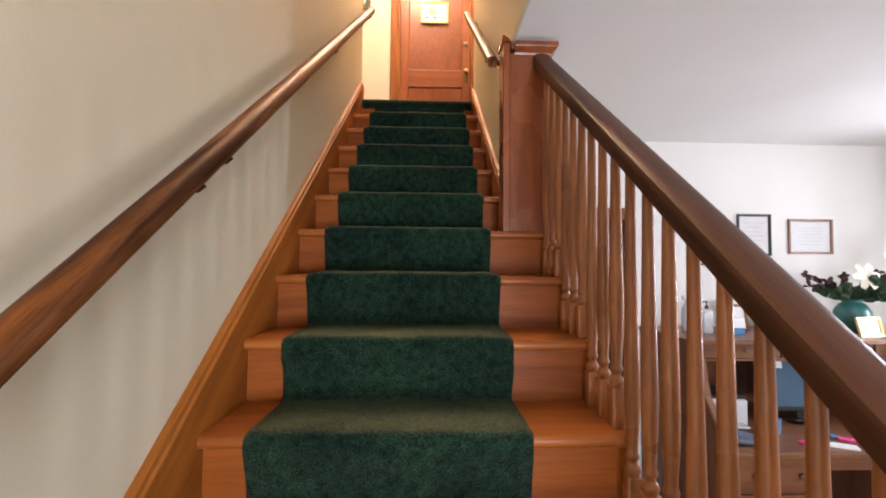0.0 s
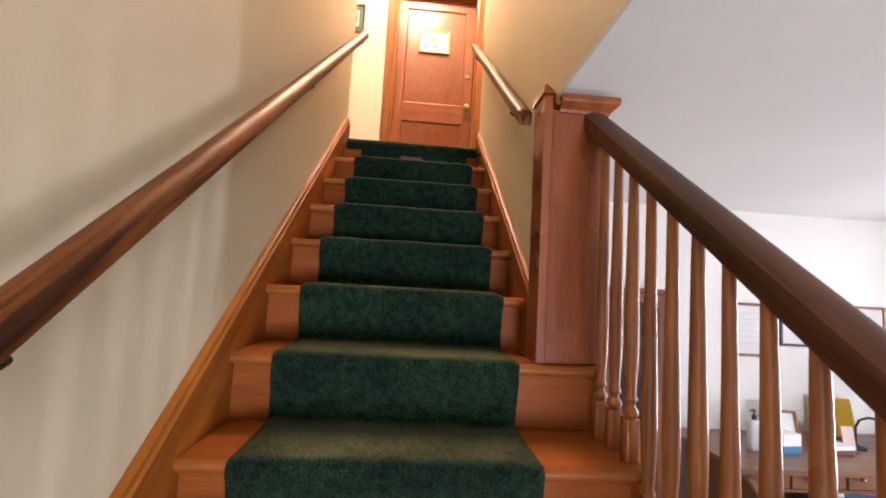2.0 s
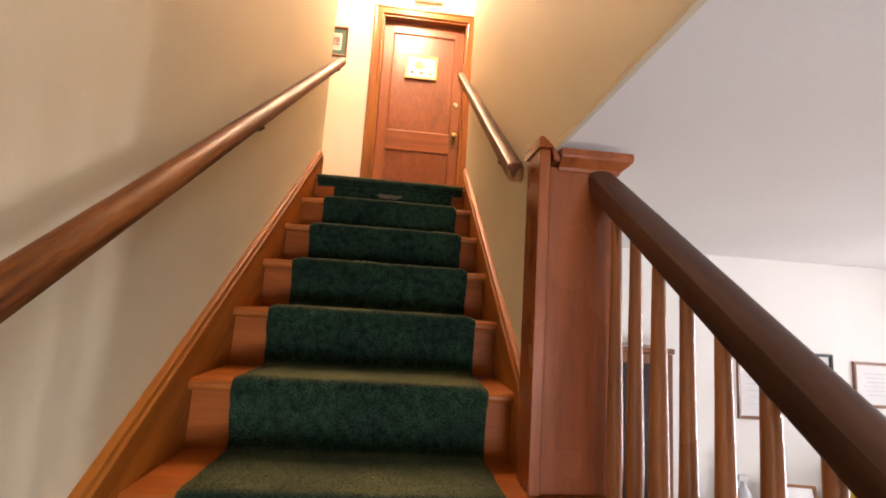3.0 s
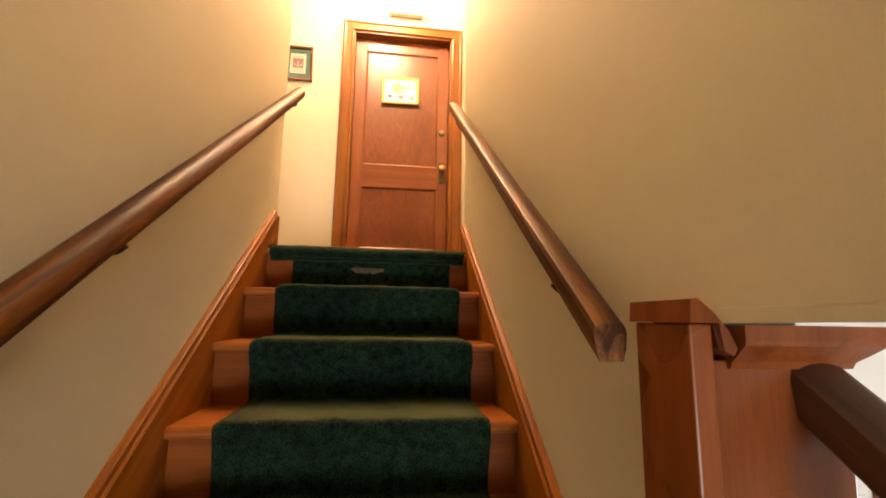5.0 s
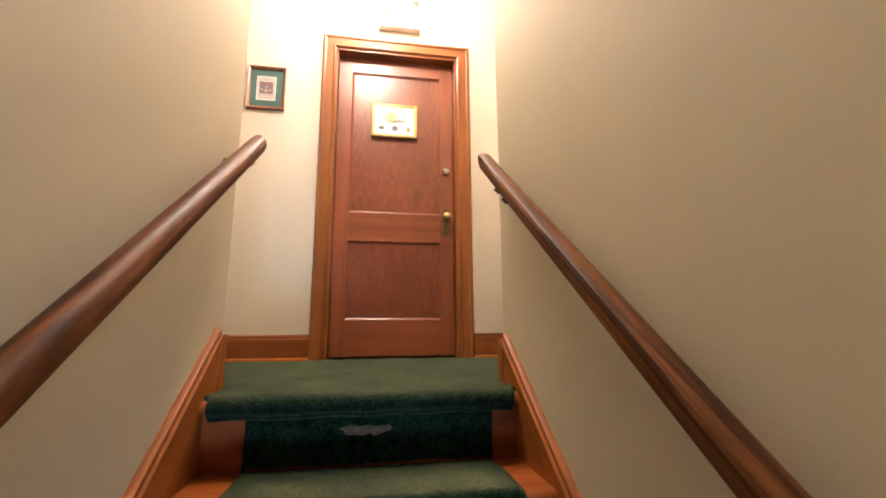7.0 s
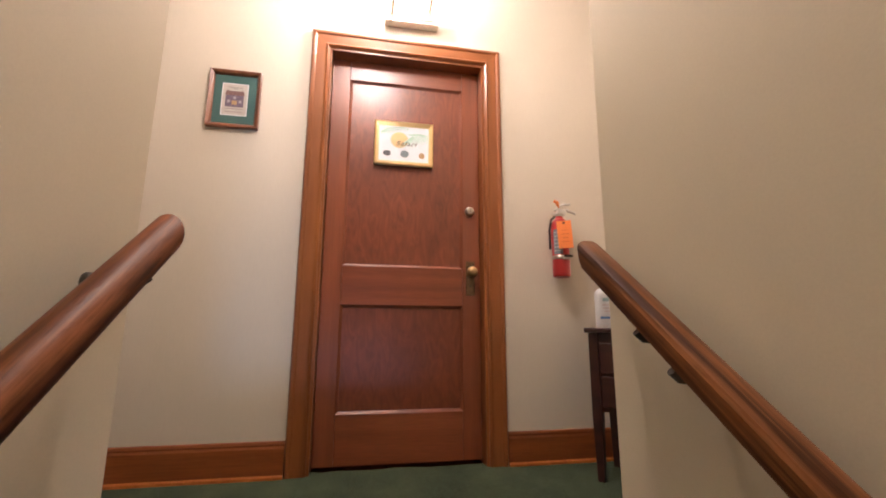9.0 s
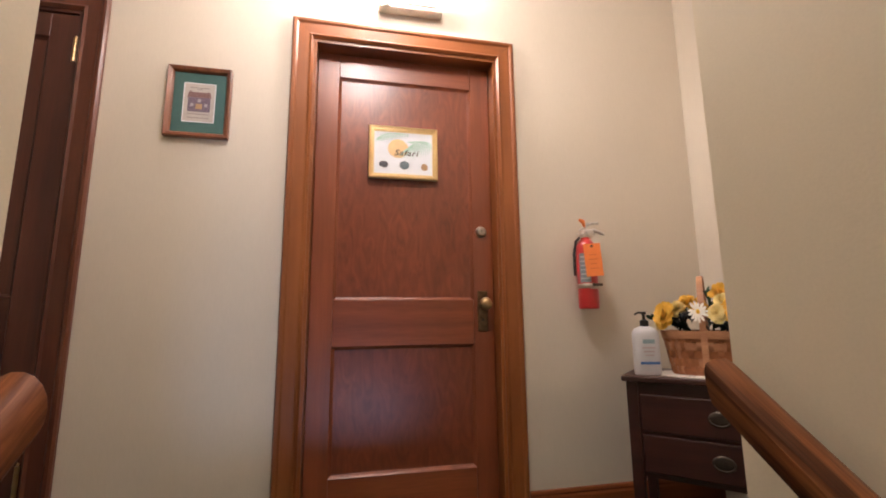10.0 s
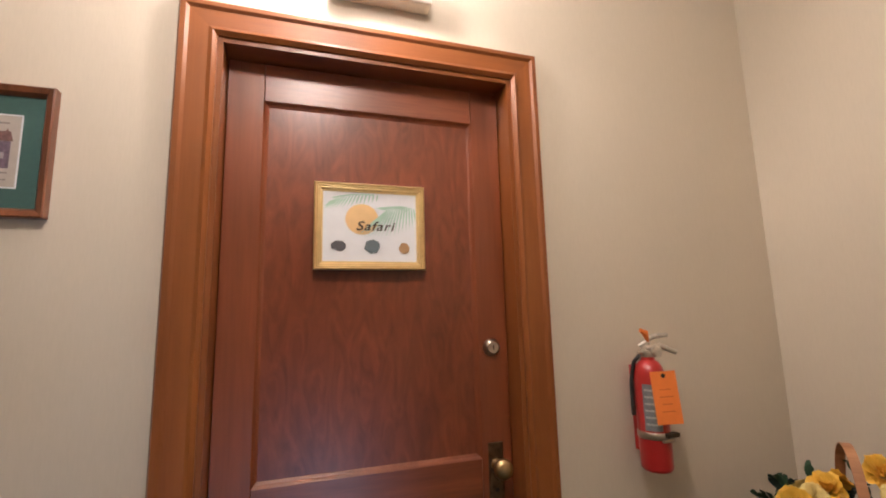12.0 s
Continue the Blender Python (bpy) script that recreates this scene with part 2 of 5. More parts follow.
def swept(bm, profile, start, end, right=(1, 0, 0)):
    """A profile of (across, up) pairs carried straight from start to end, with upright ends."""
    s, e, r = Vector(start), Vector(end), Vector(right)
    a = [bm.verts.new(s + r * u + Vector((0, 0, v))) for u, v in profile]
    b = [bm.verts.new(e + r * u + Vector((0, 0, v))) for u, v in profile]
    k = len(profile)
    bm.faces.new(a)
    bm.faces.new(b[::-1])
    for i in range(k):
        bm.faces.new((a[i], b[i], b[(i + 1) % k], a[(i + 1) % k]))
    bmesh.ops.recalc_face_normals(bm, faces=bm.faces[:])
    return bm


def structure(name, bm, material, label, category):
    return tagged(part(name, bm, material), label, category, kind="structure")


# ---- the shell: stairwell, landing, room ----
T = 0.14
structure("wall_west", box(WALL_L - T, WALL_L, ROOM_S, END_Y, FLOOR - 0.2, TOP), WALL, "cream painted plaster wall beside the stairs", "wall")
bm = box(WALL_R, WALL_RO, 1.56, END_R, FLOOR - 0.2, TOP)
block(bm, WALL_R, WALL_RO, -1.5, 1.56, CEIL + 0.006, TOP)
prism(bm, [(0.80, CEIL + 0.001), (1.559, 2.3480), (1.559, CEIL + 0.0055), (0.80, CEIL + 0.0055)], "x", WALL_R, 0.4580)
structure("wall_east", bm, WALL, "cream painted plaster wall of the stairwell", "wall")
structure("wall_south_upper", box(WALL_L, WALL_RO, -1.5 - T, -1.5, CEIL, TOP), WALL, "plain cream wall closing the stairwell", "wall")
structure("ceiling_upper", box(-2.6, EAST_X + T, -1.5 - T, DOOR_Y + 0.3, TOP, TOP + 0.1), CEILING, "white painted ceiling over the landing", "ceiling")

OPEN_L, OPEN_R, OPEN_T = -0.286, 0.562, 4.762
LEFT_L, LEFT_R = -2.02, -1.165
bm = box(-2.6, LEFT_L, DOOR_Y, DOOR_Y + T, LANDING - 0.2, TOP)
block(bm, LEFT_R, OPEN_L, DOOR_Y, DOOR_Y + T, LANDING - 0.2, TOP)
block(bm, OPEN_R, EAST_X + T, DOOR_Y, DOOR_Y + T, LANDING - 0.2, TOP)
block(bm, LEFT_L, LEFT_R, DOOR_Y, DOOR_Y + T, OPEN_T, TOP)
block(bm, OPEN_L, OPEN_R, DOOR_Y, DOOR_Y + T, OPEN_T, TOP)
structure("wall_north", bm, PAPER, "pale cream papered wall behind the landing", "wall")
structure("wall_landing_east", box(EAST_X, EAST_X + T, END_R - T, DOOR_Y, LANDING - 0.2, TOP), PAPER, "pale cream wall at the landing's end", "wall")
bm = box(WALL_RO, EAST_X, END_R - T, END_R, LANDING - 0.2, TOP)
block(bm, -2.6, WALL_L - T, END_Y - T, END_Y, LANDING - 0.2, TOP)
structure("wall_landing_south", bm, PAPER, "plain cream wall of the landing", "wall")
structure("wall_landing_west", box(-2.6 - T, -2.6, END_Y - T, DOOR_Y + T, LANDING - 0.2, TOP), PAPER, "plain cream wall at the landing's far end", "wall")
structure("landing_floor", box(-2.6, EAST_X, NOSE_Y + 0.05, DOOR_Y + T + 0.1, LANDING - 0.2, LANDING - 0.03), TREAD, "wooden floor under the landing carpet", "floor")

structure("floor", box(WALL_L, ROOM_E, ROOM_S, ROOM_N, FLOOR - 0.1, FLOOR), FLOORWOOD, "brown wooden floor of the sitting room", "floor")
structure("wall_room_north", box(WALL_RO, ROOM_E + T, ROOM_N, ROOM_N + 0.1, FLOOR - 0.2, CEIL), WHITE, "white painted wall behind the desk", "wall")
WIN = (1.77, 2.13, 0.5, 2.1)
bm = box(ROOM_E, ROOM_E + T, ROOM_S, WIN[0], FLOOR - 0.2, CEIL)
block(bm, ROOM_E, ROOM_E + T, WIN[1], ROOM_N, FLOOR - 0.2, CEIL)
block(bm, ROOM_E, ROOM_E + T, WIN[0], WIN[1], FLOOR - 0.2, WIN[2])
block(bm, ROOM_E, ROOM_E + T, WIN[0], WIN[1], WIN[3], CEIL)
structure("wall_room_east", bm, WHITE, "white painted wall with a window", "wall")
bm = box(WALL_L, 0.18, ROOM_S - T, ROOM_S, FLOOR - 0.2, CEIL)
block(bm, 1.22, ROOM_E + T, ROOM_S - T, ROOM_S, FLOOR - 0.2, CEIL)
block(bm, 0.18, 1.22, ROOM_S - T, ROOM_S, FLOOR - 0.2, 0.26)
block(bm, 0.18, 1.22, ROOM_S - T, ROOM_S, 1.30, CEIL)
structure("wall_room_south", bm, WHITE, "white painted wall with a window", "wall")
bm = box(WALL_RO, ROOM_E, ROOM_S, ROOM_N, CEIL, CEIL + 0.12)
block(bm, WALL_R + 0.001, WALL_RO, -1.5 - T, 1.56, CEIL, CEIL + 0.006)
block(bm, WALL_L, WALL_RO, ROOM_S, -1.5 - T, CEIL, CEIL + 0.12)
structure("ceiling", bm, CEILING, "smooth white ceiling of the sitting room", "ceiling")

# ---- the stairs ----
stairs = thing("staircase", "orange-brown varnished wooden staircase rising to the landing", "staircase", kind="structure")
TREAD_L, TREAD_R, TREAD_O = -0.466, 0.428, 0.610


def tread_outline(y0, y1, z):
    """The side of a tread: a rounded nosing in front, flat behind."""
    r = 0.016
    arc = [(y0 + r - r * math.sin(a), z - r + r * math.cos(a)) for a in [math.pi * i / 8 for i in range(9)]]
    return [(y1, z), *arc, (y1, z - 2 * r)]


for j in range(1, 16):
    y, z = nose(j)
    z -= 0.014
    right = TREAD_O if j >= 6 else TREAD_R
    t = part("tread", prism(bmesh.new(), tread_outline(y, y + RUN + 0.035, z), "x", TREAD_L, right), TREAD, stairs)
    smooth(t, 30)
for j in range(0, 16):
    y, z = nose(j)
    right = 0.598 if j >= 6 else TREAD_R
    lo = max(z - RISE - 0.014, FLOOR)
    part("riser", box(TREAD_L, right, y + 0.03, y + 0.048, lo, z - 0.046 + 0.0), RISER, stairs)
y, z = nose(0)
part("tread", prism(bmesh.new(), tread_outline(y, y + 0.1, z - 0.014), "x", TREAD_L, TREAD_R), TREAD, stairs)

# slanting skirting boards against both walls, with a moulded cap


def skirting(x_wall, side, y0, y1, lift=0.0):
    ya, yb = y0, y1

    def skirt_line(y):
        return 0.885 + lift + (y - 0.507) * 0.732

    face = x_wall + side * 0.018
    outline = [(ya, skirt_line(ya) - 0.42), (yb, skirt_line(yb) - 0.42), (yb, skirt_line(yb) - 0.02), (ya, skirt_line(ya) - 0.02)]
    part("skirting_board", prism(bmesh.new(), outline, "x", x_wall - side * 0.004, face), SKIRT, stairs)
    prof = [(0, -0.045), (0.021, -0.045), (0.021, -0.036), (0.026, -0.030), (0.026, -0.016), (0.020, -0.010), (0.018, 0.004), (0.010, 0.009), (0, 0.009)]
    prof = [(u * side, v) for u, v in prof]
    cap = part("skirting_cap", swept(bmesh.new(), prof, (x_wall, ya, skirt_line(ya)), (x_wall, yb, skirt_line(yb))), SKIRT, stairs)
    smooth(cap, 35)
    # the level end of the skirting on the landing
    part("skirting_end", box(min(x_wall, face + side * 0.004), max(x_wall, face + side * 0.004), yb, yb + 0.055, LANDING - 0.05, skirt_line(yb) - 0.012, bevel=0.004), SKIRT, stairs)


skirting(WALL_L, 1, -0.95, 3.13, 0.033)
skirting(WALL_R, -1, 1.63, 3.14)
# outer string and the boarded side under the open treads
for j in range(6, 16):
    y, z = nose(j)
    part("string_board", box(0.560, 0.597, y + 0.049, y + RUN + 0.03, FLOOR, z - 0.047), SKIRT, stairs)

# ---- post at the foot of the stairwell wall ----
post = thing("newel_post", "tall boxed reddish-brown varnished wooden post with a moulded cap", "post")
PY = PY_POST
part("post_front", box(0.4375, 0.616, PY, PY + 0.022, 1.506, 2.306, bevel=0.003), POST, post)
part("post_side", box(0.408, 0.437, PY - 0.008, PY + 0.103, 1.50, 2.348, bevel=0.003), POST, post)
part("post_outer_side", box(0.604, 0.6165, PY + 0.0225, PY + 0.16, 1.506, 2.306), POST, post)
prof = [(0, -0.052), (0.006, -0.052), (0.009, -0.044), (0.02, -0.034), (0.030, -0.024), (0.032, -0.018), (0.032, -0.001), (0, -0.001)]
bm = bmesh.new()
ring = []
for u, v in prof[1:]:
    ring.append([bm.verts.new(p) for p in ((0.4585, PY - u, 2.3483 + v), (0.616 + u, PY - u, 2.3483 + v), (0.616 + u, PY + 0.16, 2.3483 + v), (0.4585, PY + 0.16, 2.3483 + v))])
for a, b in zip(ring, ring[1:]):
    for i in range(4):
        bm.faces.new((a[i], a[(i + 1) % 4], b[(i + 1) % 4], b[i]))
bm.faces.new(ring[0][::-1])
bm.faces.new(ring[-1])
part("post_cap", bm, POST, post)
part("side_cap", prism(bmesh.new(), [(0.401, 2.349), (0.437, 2.349), (0.441, 2.318), (0.452, 2.312), (0.458, 2.320), (0.449, 2.340), (0.428, 2.364), (0.412, 2.377), (0.403, 2.376)], "y", PY - 0.020, PY + 0.105), POST, post)
part("plinth_panel", box(0.44, 0.59, PY + 0.02, PY + 0.030, 1.33, 1.462), POST, post)

# ---- balustrade ----
balustrade = thing("balustrade", "turned wooden balusters under a thick dark sloping handrail", "balustrade")


def rail_bottom(y):
    return 1.446 + 0.7487 * (y - 0.463)


PR = [(-0.028, 0), (0.028, 0), (0.032, 0.006), (0.034, 0.020), (0.037, 0.046), (0.035, 0.058), (0.028, 0.067), (0.014, 0.073), (0.0, 0.075), (-0.014, 0.073), (-0.028, 0.067), (-0.035, 0.058), (-0.037, 0.046), (-0.034, 0.020), (-0.032, 0.006)]
smooth(part("handrail", swept(bmesh.new(), PR, (0.578, -1.05, rail_bottom(-1.05)), (0.578, PY, rail_bottom(PY))), RAIL, balustrade, "dark brown worn handrail"), 28)
for j in range(7, 16):
    y, z = nose(j)
    for off in (0.062, 0.147, 0.232):
        yc = y + off
        h = rail_bottom(yc) - (z - 0.014) + 0.012
        base = 0.105
        bm = bmesh.new()
        block(bm, -0.0185, 0.0185, -0.0185, 0.0185, 0, base, bevel=0.002, segments=1)
        rings = [(0.015, base - 0.002), (0.019, base + 0.006), (0.021, base + 0.014), (0.019, base + 0.022), (0.013, base + 0.028), (0.012, base + 0.036), (0.017, base + 0.042), (0.018, base + 0.048), (0.014, base + 0.056),
                 (0.0145, base + 0.075), (0.0185, base + 0.13), (0.0205, base + 0.19), (0.020, base + 0.25), (0.0175, base + 0.38), (0.0145, base + 0.55), (0.0125, h)]
        rings = [(q * 0.92, v) for q, v in rings]
        turned(bm, rings, 14)
        b = part("baluster", bm, BALUSTER, balustrade)
        b.location = (0.585, yc, z - 0.014)
        smooth(b, 50)

# ---- carpet runner and landing carpet ----


def runner_line(j_top, j_low, thick):
    """The run of the carpet over treads and risers, as (y, z) pairs of its upper face."""
    line = []
    for j in range(j_top, j_low + 1):
        y, z = nose(j)
        back = y + RUN + 0.028 - thick
        pts = [(back + 0.004, z + 0.012), (back - 0.010, z + 0.001), (back - 0.03, z), (y + 0.14, z + 0.001), (y + 0.08, z + 0.001), (y + 0.03, z + 0.001)]
        pts += [(y + 0.008 - 0.020 * math.sin(a), z - 0.018 + 0.019 * math.cos(a)) for a in [math.pi * i / 14 for i in range(8)]]
        pts += [(y - 0.0125, z - 0.034), (y - 0.008, z - 0.060), (y + 0.002, z - 0.095), (y + 0.011, z - 0.13), (y + 0.0155, z - RISE + 0.03)]
        line += pts[:] if j > j_top else pts[2:]
    return line


def carpet_sheet(line, x0, x1, columns, wobble, tone=()):
    """A pile carpet along a line; the last argument gives how pale it is at each point of the line."""
    bm = bmesh.new()
    paleness = bm.verts.layers.float.new("paleness")
    rows = []
    for k, (y, z) in enumerate(line):
        row = []
        for c in range(columns + 1):
            x = x0 + (x1 - x0) * c / columns
            n1 = noise.noise(Vector((x * 14, y * 14, z * 14))) * wobble
            n2 = noise.noise(Vector((x * 55, y * 55, z * 55 + 9))) * wobble * 0.6
            if c in (0, columns) and y > 3.17:
                n1, n2 = n1 * 0.1, n2 * 0.1
            edge = 0.004 * noise.noise(Vector((c, y * 18, z * 18))) if c in (0, columns) and y < 3.17 else 0
            drop = 0.010 if c in (0, columns) and x0 > -0.4 else 0.0
            v = bm.verts.new((x + edge, y + n1 + n2 + drop * 0.6, z + n1 + n2 - drop))
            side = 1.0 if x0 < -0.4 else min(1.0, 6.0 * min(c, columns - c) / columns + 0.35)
            v[paleness] = side * (tone[k] if tone else 0.0) * (0.9 + 0.3 * noise.noise(Vector((x * 9, y * 9, z * 9))))
            row.append(v)
        rows.append(row)
    for a, b in zip(rows, rows[1:]):
        for c in range(columns):
            bm.faces.new((a[c], a[c + 1], b[c + 1], b[c]))
    bmesh.ops.recalc_face_normals(bm, faces=bm.faces[:])
    return bm


line = runner_line(1, 15, 0.016)
# the front half of every tread is paler, its back and the riser stay dark
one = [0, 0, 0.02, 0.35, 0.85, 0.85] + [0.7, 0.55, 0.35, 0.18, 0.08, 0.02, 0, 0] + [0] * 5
pale_fronts = (one * 15)[2:]
runner = part("stair_runner", carpet_sheet(line, -0.354, 0.349, 34, 0.0035, pale_fronts), CARPET)
smooth(runner, 80)
tagged(runner, "dark green cut-pile carpet runner, paler on the tread fronts", "carpet")
solid = runner.modifiers.new("pile", "SOLIDIFY")
solid.thickness, solid.offset = 0.015, -1

y, z = nose(0)
lip = [(DOOR_Y + 0.05, z), (4.2, z), (3.8, z), (3.5, z), (3.27, z), (3.15, z), (y + 0.05, z + 0.001)]
lip += [(y + 0.014 - 0.030 * math.sin(a), z - 0.028 + 0.028 * math.cos(a)) for a in [math.pi * i / 10 for i in range(10)]]
lip += [(y + 0.006, z - 0.060), (y + 0.014, z - 0.066), (y + 0.028, z - 0.068)]
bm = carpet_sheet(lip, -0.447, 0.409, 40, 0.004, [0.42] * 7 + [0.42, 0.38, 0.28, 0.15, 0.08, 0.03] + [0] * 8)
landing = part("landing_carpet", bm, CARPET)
smooth(landing, 80)
tagged(landing, "green carpet covering the landing and its front edge", "carpet", kind="structure")
solid = landing.modifiers.new("pile", "SOLIDIFY")
solid.thickness, solid.offset = 0.012, -1
# the carpet to both sides of the stairhead
bm = box(0.4095, EAST_X, END_R + 0.002, DOOR_Y + 0.05, LANDING - 0.03, LANDING)
block(bm, -2.6, -0.4475, END_Y + 0.002, DOOR_Y + 0.05, LANDING - 0.03, LANDING)
block(bm, -0.4665, -0.4475, 3.03, END_Y + 0.001, LANDING - 0.03, LANDING - 0.001)
block(bm, 0.4095, 0.4265, 3.03, END_R + 0.001, LANDING - 0.03, LANDING - 0.001)
# one even pale amount, close to that of the main landing piece
paleness = bm.verts.layers.float.new("paleness")
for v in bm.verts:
    v[paleness] = 0.40
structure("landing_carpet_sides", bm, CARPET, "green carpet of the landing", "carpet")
# riser piece of the top step, with a torn patch showing the backing
bm = carpet_sheet([(y + 0.016, z - 0.040), (y + 0.016, z - 0.09), (y + 0.017, z - 0.13), (y + 0.017, z - RISE + 0.03), (y + 0.016, z - RISE - 0.002)], -0.354, 0.349, 34, 0.003)
top_piece = part("riser_carpet", bm, CARPET, runner)
smooth(top_piece, 80)
BACKING = plain("worn_carpet_backing", (0.125, 0.100, 0.066), 0.95, vary=0.4, size=70, bump=0.5)
bm = bmesh.new()
rng = random.Random(4)
outline = []
for k in range(30):
    a = 2 * math.pi * k / 30
    ux, uz = math.cos(a) * 0.072, math.sin(a) * (0.012 if math.sin(a) > 0 else 0.016)
    uz += 0.010 * abs(math.cos(a)) ** 2 - 0.006
    outline.append(bm.verts.new((-0.02 + ux * (1 + rng.uniform(-0.2, 0.2)), y + 0.0095, z - 0.098 + uz * (1 + rng.uniform(-0.4, 0.4)))))
bm.faces.new(outline)
bmesh.ops.recalc_face_normals(bm, faces=bm.faces[:])
part("torn_patch", bm, BACKING, runner, "beige worn-through patch of carpet backing")

# ---- wall handrails ----


def bracket(parent, wall_x, side, y, z_rail, rail_x):
    bm = bmesh.new()
    zw = z_rail - 0.028
    tube(bm, [(wall_x + side * u, y, zw) for u in (0, 0.004, 0.010, 0.016, 0.020)], [0.016, 0.017, 0.016, 0.012, 0.006], 14)
    tube(bm, [(wall_x + side * 0.014, y, zw), (wall_x + side * 0.035, y, zw - 0.003), (rail_x - side * 0.008, y, zw), (rail_x + side * 0.004, y, zw + 0.012)], [0.007, 0.0065, 0.007, 0.008], 10)
    ob = part("bracket", bm, PEWTER, parent, "small dark metal rail bracket")
    smooth(ob, 50)


OVAL = [(0.028 * math.cos(a), 0.036 * math.sin(a)) for a in [2 * math.pi * i / 18 for i in range(18)]]
OVAL = [(u, v if v > -0.022 else -0.022 + (v + 0.022) * 0.5) for u, v in OVAL]
left_rail = thing("wall_handrail", "round brown varnished handrail on the stair wall", "handrail", "stair wall rails")


def left_z(y):
    return 1.259 + 0.7350 * (y - 0.156)


smooth(part("rail", swept(bmesh.new(), OVAL, (-0.402, -1.0, left_z(-1.0)), (-0.402, 3.128, left_z(3.128))), RAIL_L, left_rail), 35)
for yb in (0.575, 0.70, 1.86, 3.08):
    bracket(left_rail, WALL_L, 1, yb, left_z(yb) - 0.026, -0.404)

right_rail = thing("wall_handrail", "brown varnished handrail with a square-cut end", "handrail", "stair wall rails")
PR2 = [(-0.018, -0.031), (0.018, -0.031), (0.023, -0.013), (0.025, 0.010), (0.022, 0.019), (0.011, 0.025), (-0.011, 0.025), (-0.022, 0.019), (-0.025, 0.010), (-0.023, -0.013)]


def right_z(y):
    return 2.327 + 0.744 * (y - 1.64)


smooth(part("rail", swept(bmesh.new(), PR2, (0.378, 1.635, right_z(1.635)), (0.378, 3.14, right_z(3.14))), RAIL_R, right_rail), 28)
for yb in (1.825, 2.915, 2.99):
    bracket(right_rail, WALL_R, -1, yb, right_z(yb) - 0.030, 0.374)

# ---- the landing door ----


def casing(parent, x0, x1, top, width, y_face, materials):
    """Three moulded boards round an opening."""
    upright, head = materials
    y = y_face
    prof = [(0, 0), (0, -0.010), (0.010, -0.020), (0.020, -0.016), (width - 0.026, -0.016), (width - 0.018, -0.022), (width - 0.006, -0.022), (width, -0.012), (width, 0)]
    for inner, side in ((x0, -1), (x1, 1)):
        outline = [(inner + side * u, y + v) for u, v in prof]
        bm = bmesh.new()
        lo = [bm.verts.new((u, v, LANDING - 0.02)) for u, v in outline]
        hi = [bm.verts.new((u, v, top + abs(u - inner))) for u, v in outline]
        k = len(outline)
        bm.faces.new(lo)
        bm.faces.new(hi)
        for i in range(k):
            bm.faces.new((lo[i], lo[(i + 1) % k], hi[(i + 1) % k], hi[i]))
        bmesh.ops.recalc_face_normals(bm, faces=bm.faces[:])
        part("door_casing", bm, upright, parent)
    bm = bmesh.new()
    a = [bm.verts.new((x0 - u, y + v, top + u)) for u, v in prof]
    b = [bm.verts.new((x1 + u, y + v, top + u)) for u, v in prof]
    k = len(prof)
    for i in range(k):
        bm.faces.new((a[i], b[i], b[(i + 1) % k], a[(i + 1) % k]))
    bm.faces.new(a)
    bm.faces.new(b)
    bmesh.ops.recalc_face_normals(bm, faces=bm.faces[:])
    part("door_casing", bm, head, parent)


def panel_door(parent, x0, x1, z0, z1, y, stile, panels, mats):
    """Stiles, rails and sunk panels; panels are (low, high) spans. y is the face of the stiles."""
    m_stile, m_rail, m_panel = mats
    d = 0.04
    for a, b in ((x0, x0 + stile), (x1 - stile, x1)):
        part("door_stile", box(a, b, y, y + d, z0, z1, bevel=0.0015, segments=1), m_stile, parent)
    edges = [z0, *[v for p in panels for v in p], z1]
    for lo, hi in zip(edges[0::2], edges[1::2]):
        part("door_rail", box(x0 + stile + 0.0005, x1 - stile - 0.0005, y + 0.001, y + d, lo, hi, bevel=0.0015, segments=1), m_rail, parent)
    for lo, hi in panels:
        p = part("door_panel", box(x0 + stile - 0.002, x1 - stile + 0.002, y + 0.014, y + d - 0.008, lo - 0.002, hi + 0.002), m_panel, parent)
        xa, xb = x0 + stile, x1 - stile
        w = 0.013
        ring = []
        bm = bmesh.new()
        for inset, depth in ((0, 0.001), (0.003, 0.004), (0.006, 0.009), (w, 0.0135)):
            ring.append([bm.verts.new(q) for q in ((xa + inset, y + depth, lo + inset), (xb - inset, y + depth, lo + inset), (xb - inset, y + depth, hi - inset), (xa + inset, y + depth, hi - inset))])
        for a, b in zip(ring, ring[1:]):
            for i in range(4):
                bm.faces.new((a[i], a[(i + 1) % 4], b[(i + 1) % 4], b[i]))
        bmesh.ops.recalc_face_normals(bm, faces=bm.faces[:])
        part("panel_moulding", bm, m_stile, p)


DY = DOOR_Y + 0.070
door = thing("door_1", "closed reddish-brown two-panel wooden door in a moulded casing", "door", kind="structure")
part("door_jamb", box(OPEN_L, OPEN_L + 0.018, DOOR_Y - 0.004, DOOR_Y + T, LANDING, OPEN_T), CASING, door)
part("door_jamb", box(OPEN_R - 0.018, OPEN_R, DOOR_Y - 0.004, DOOR_Y + T, LANDING, OPEN_T), CASING, door)
part("door_jamb", box(OPEN_L + 0.018, OPEN_R - 0.018, DOOR_Y - 0.004, DOOR_Y + T, OPEN_T - 0.018, OPEN_T), CASING_X, door)
casing(door, OPEN_L + 0.004, OPEN_R - 0.004, OPEN_T - 0.004, 0.091, DOOR_Y, (CASING, CASING_X))
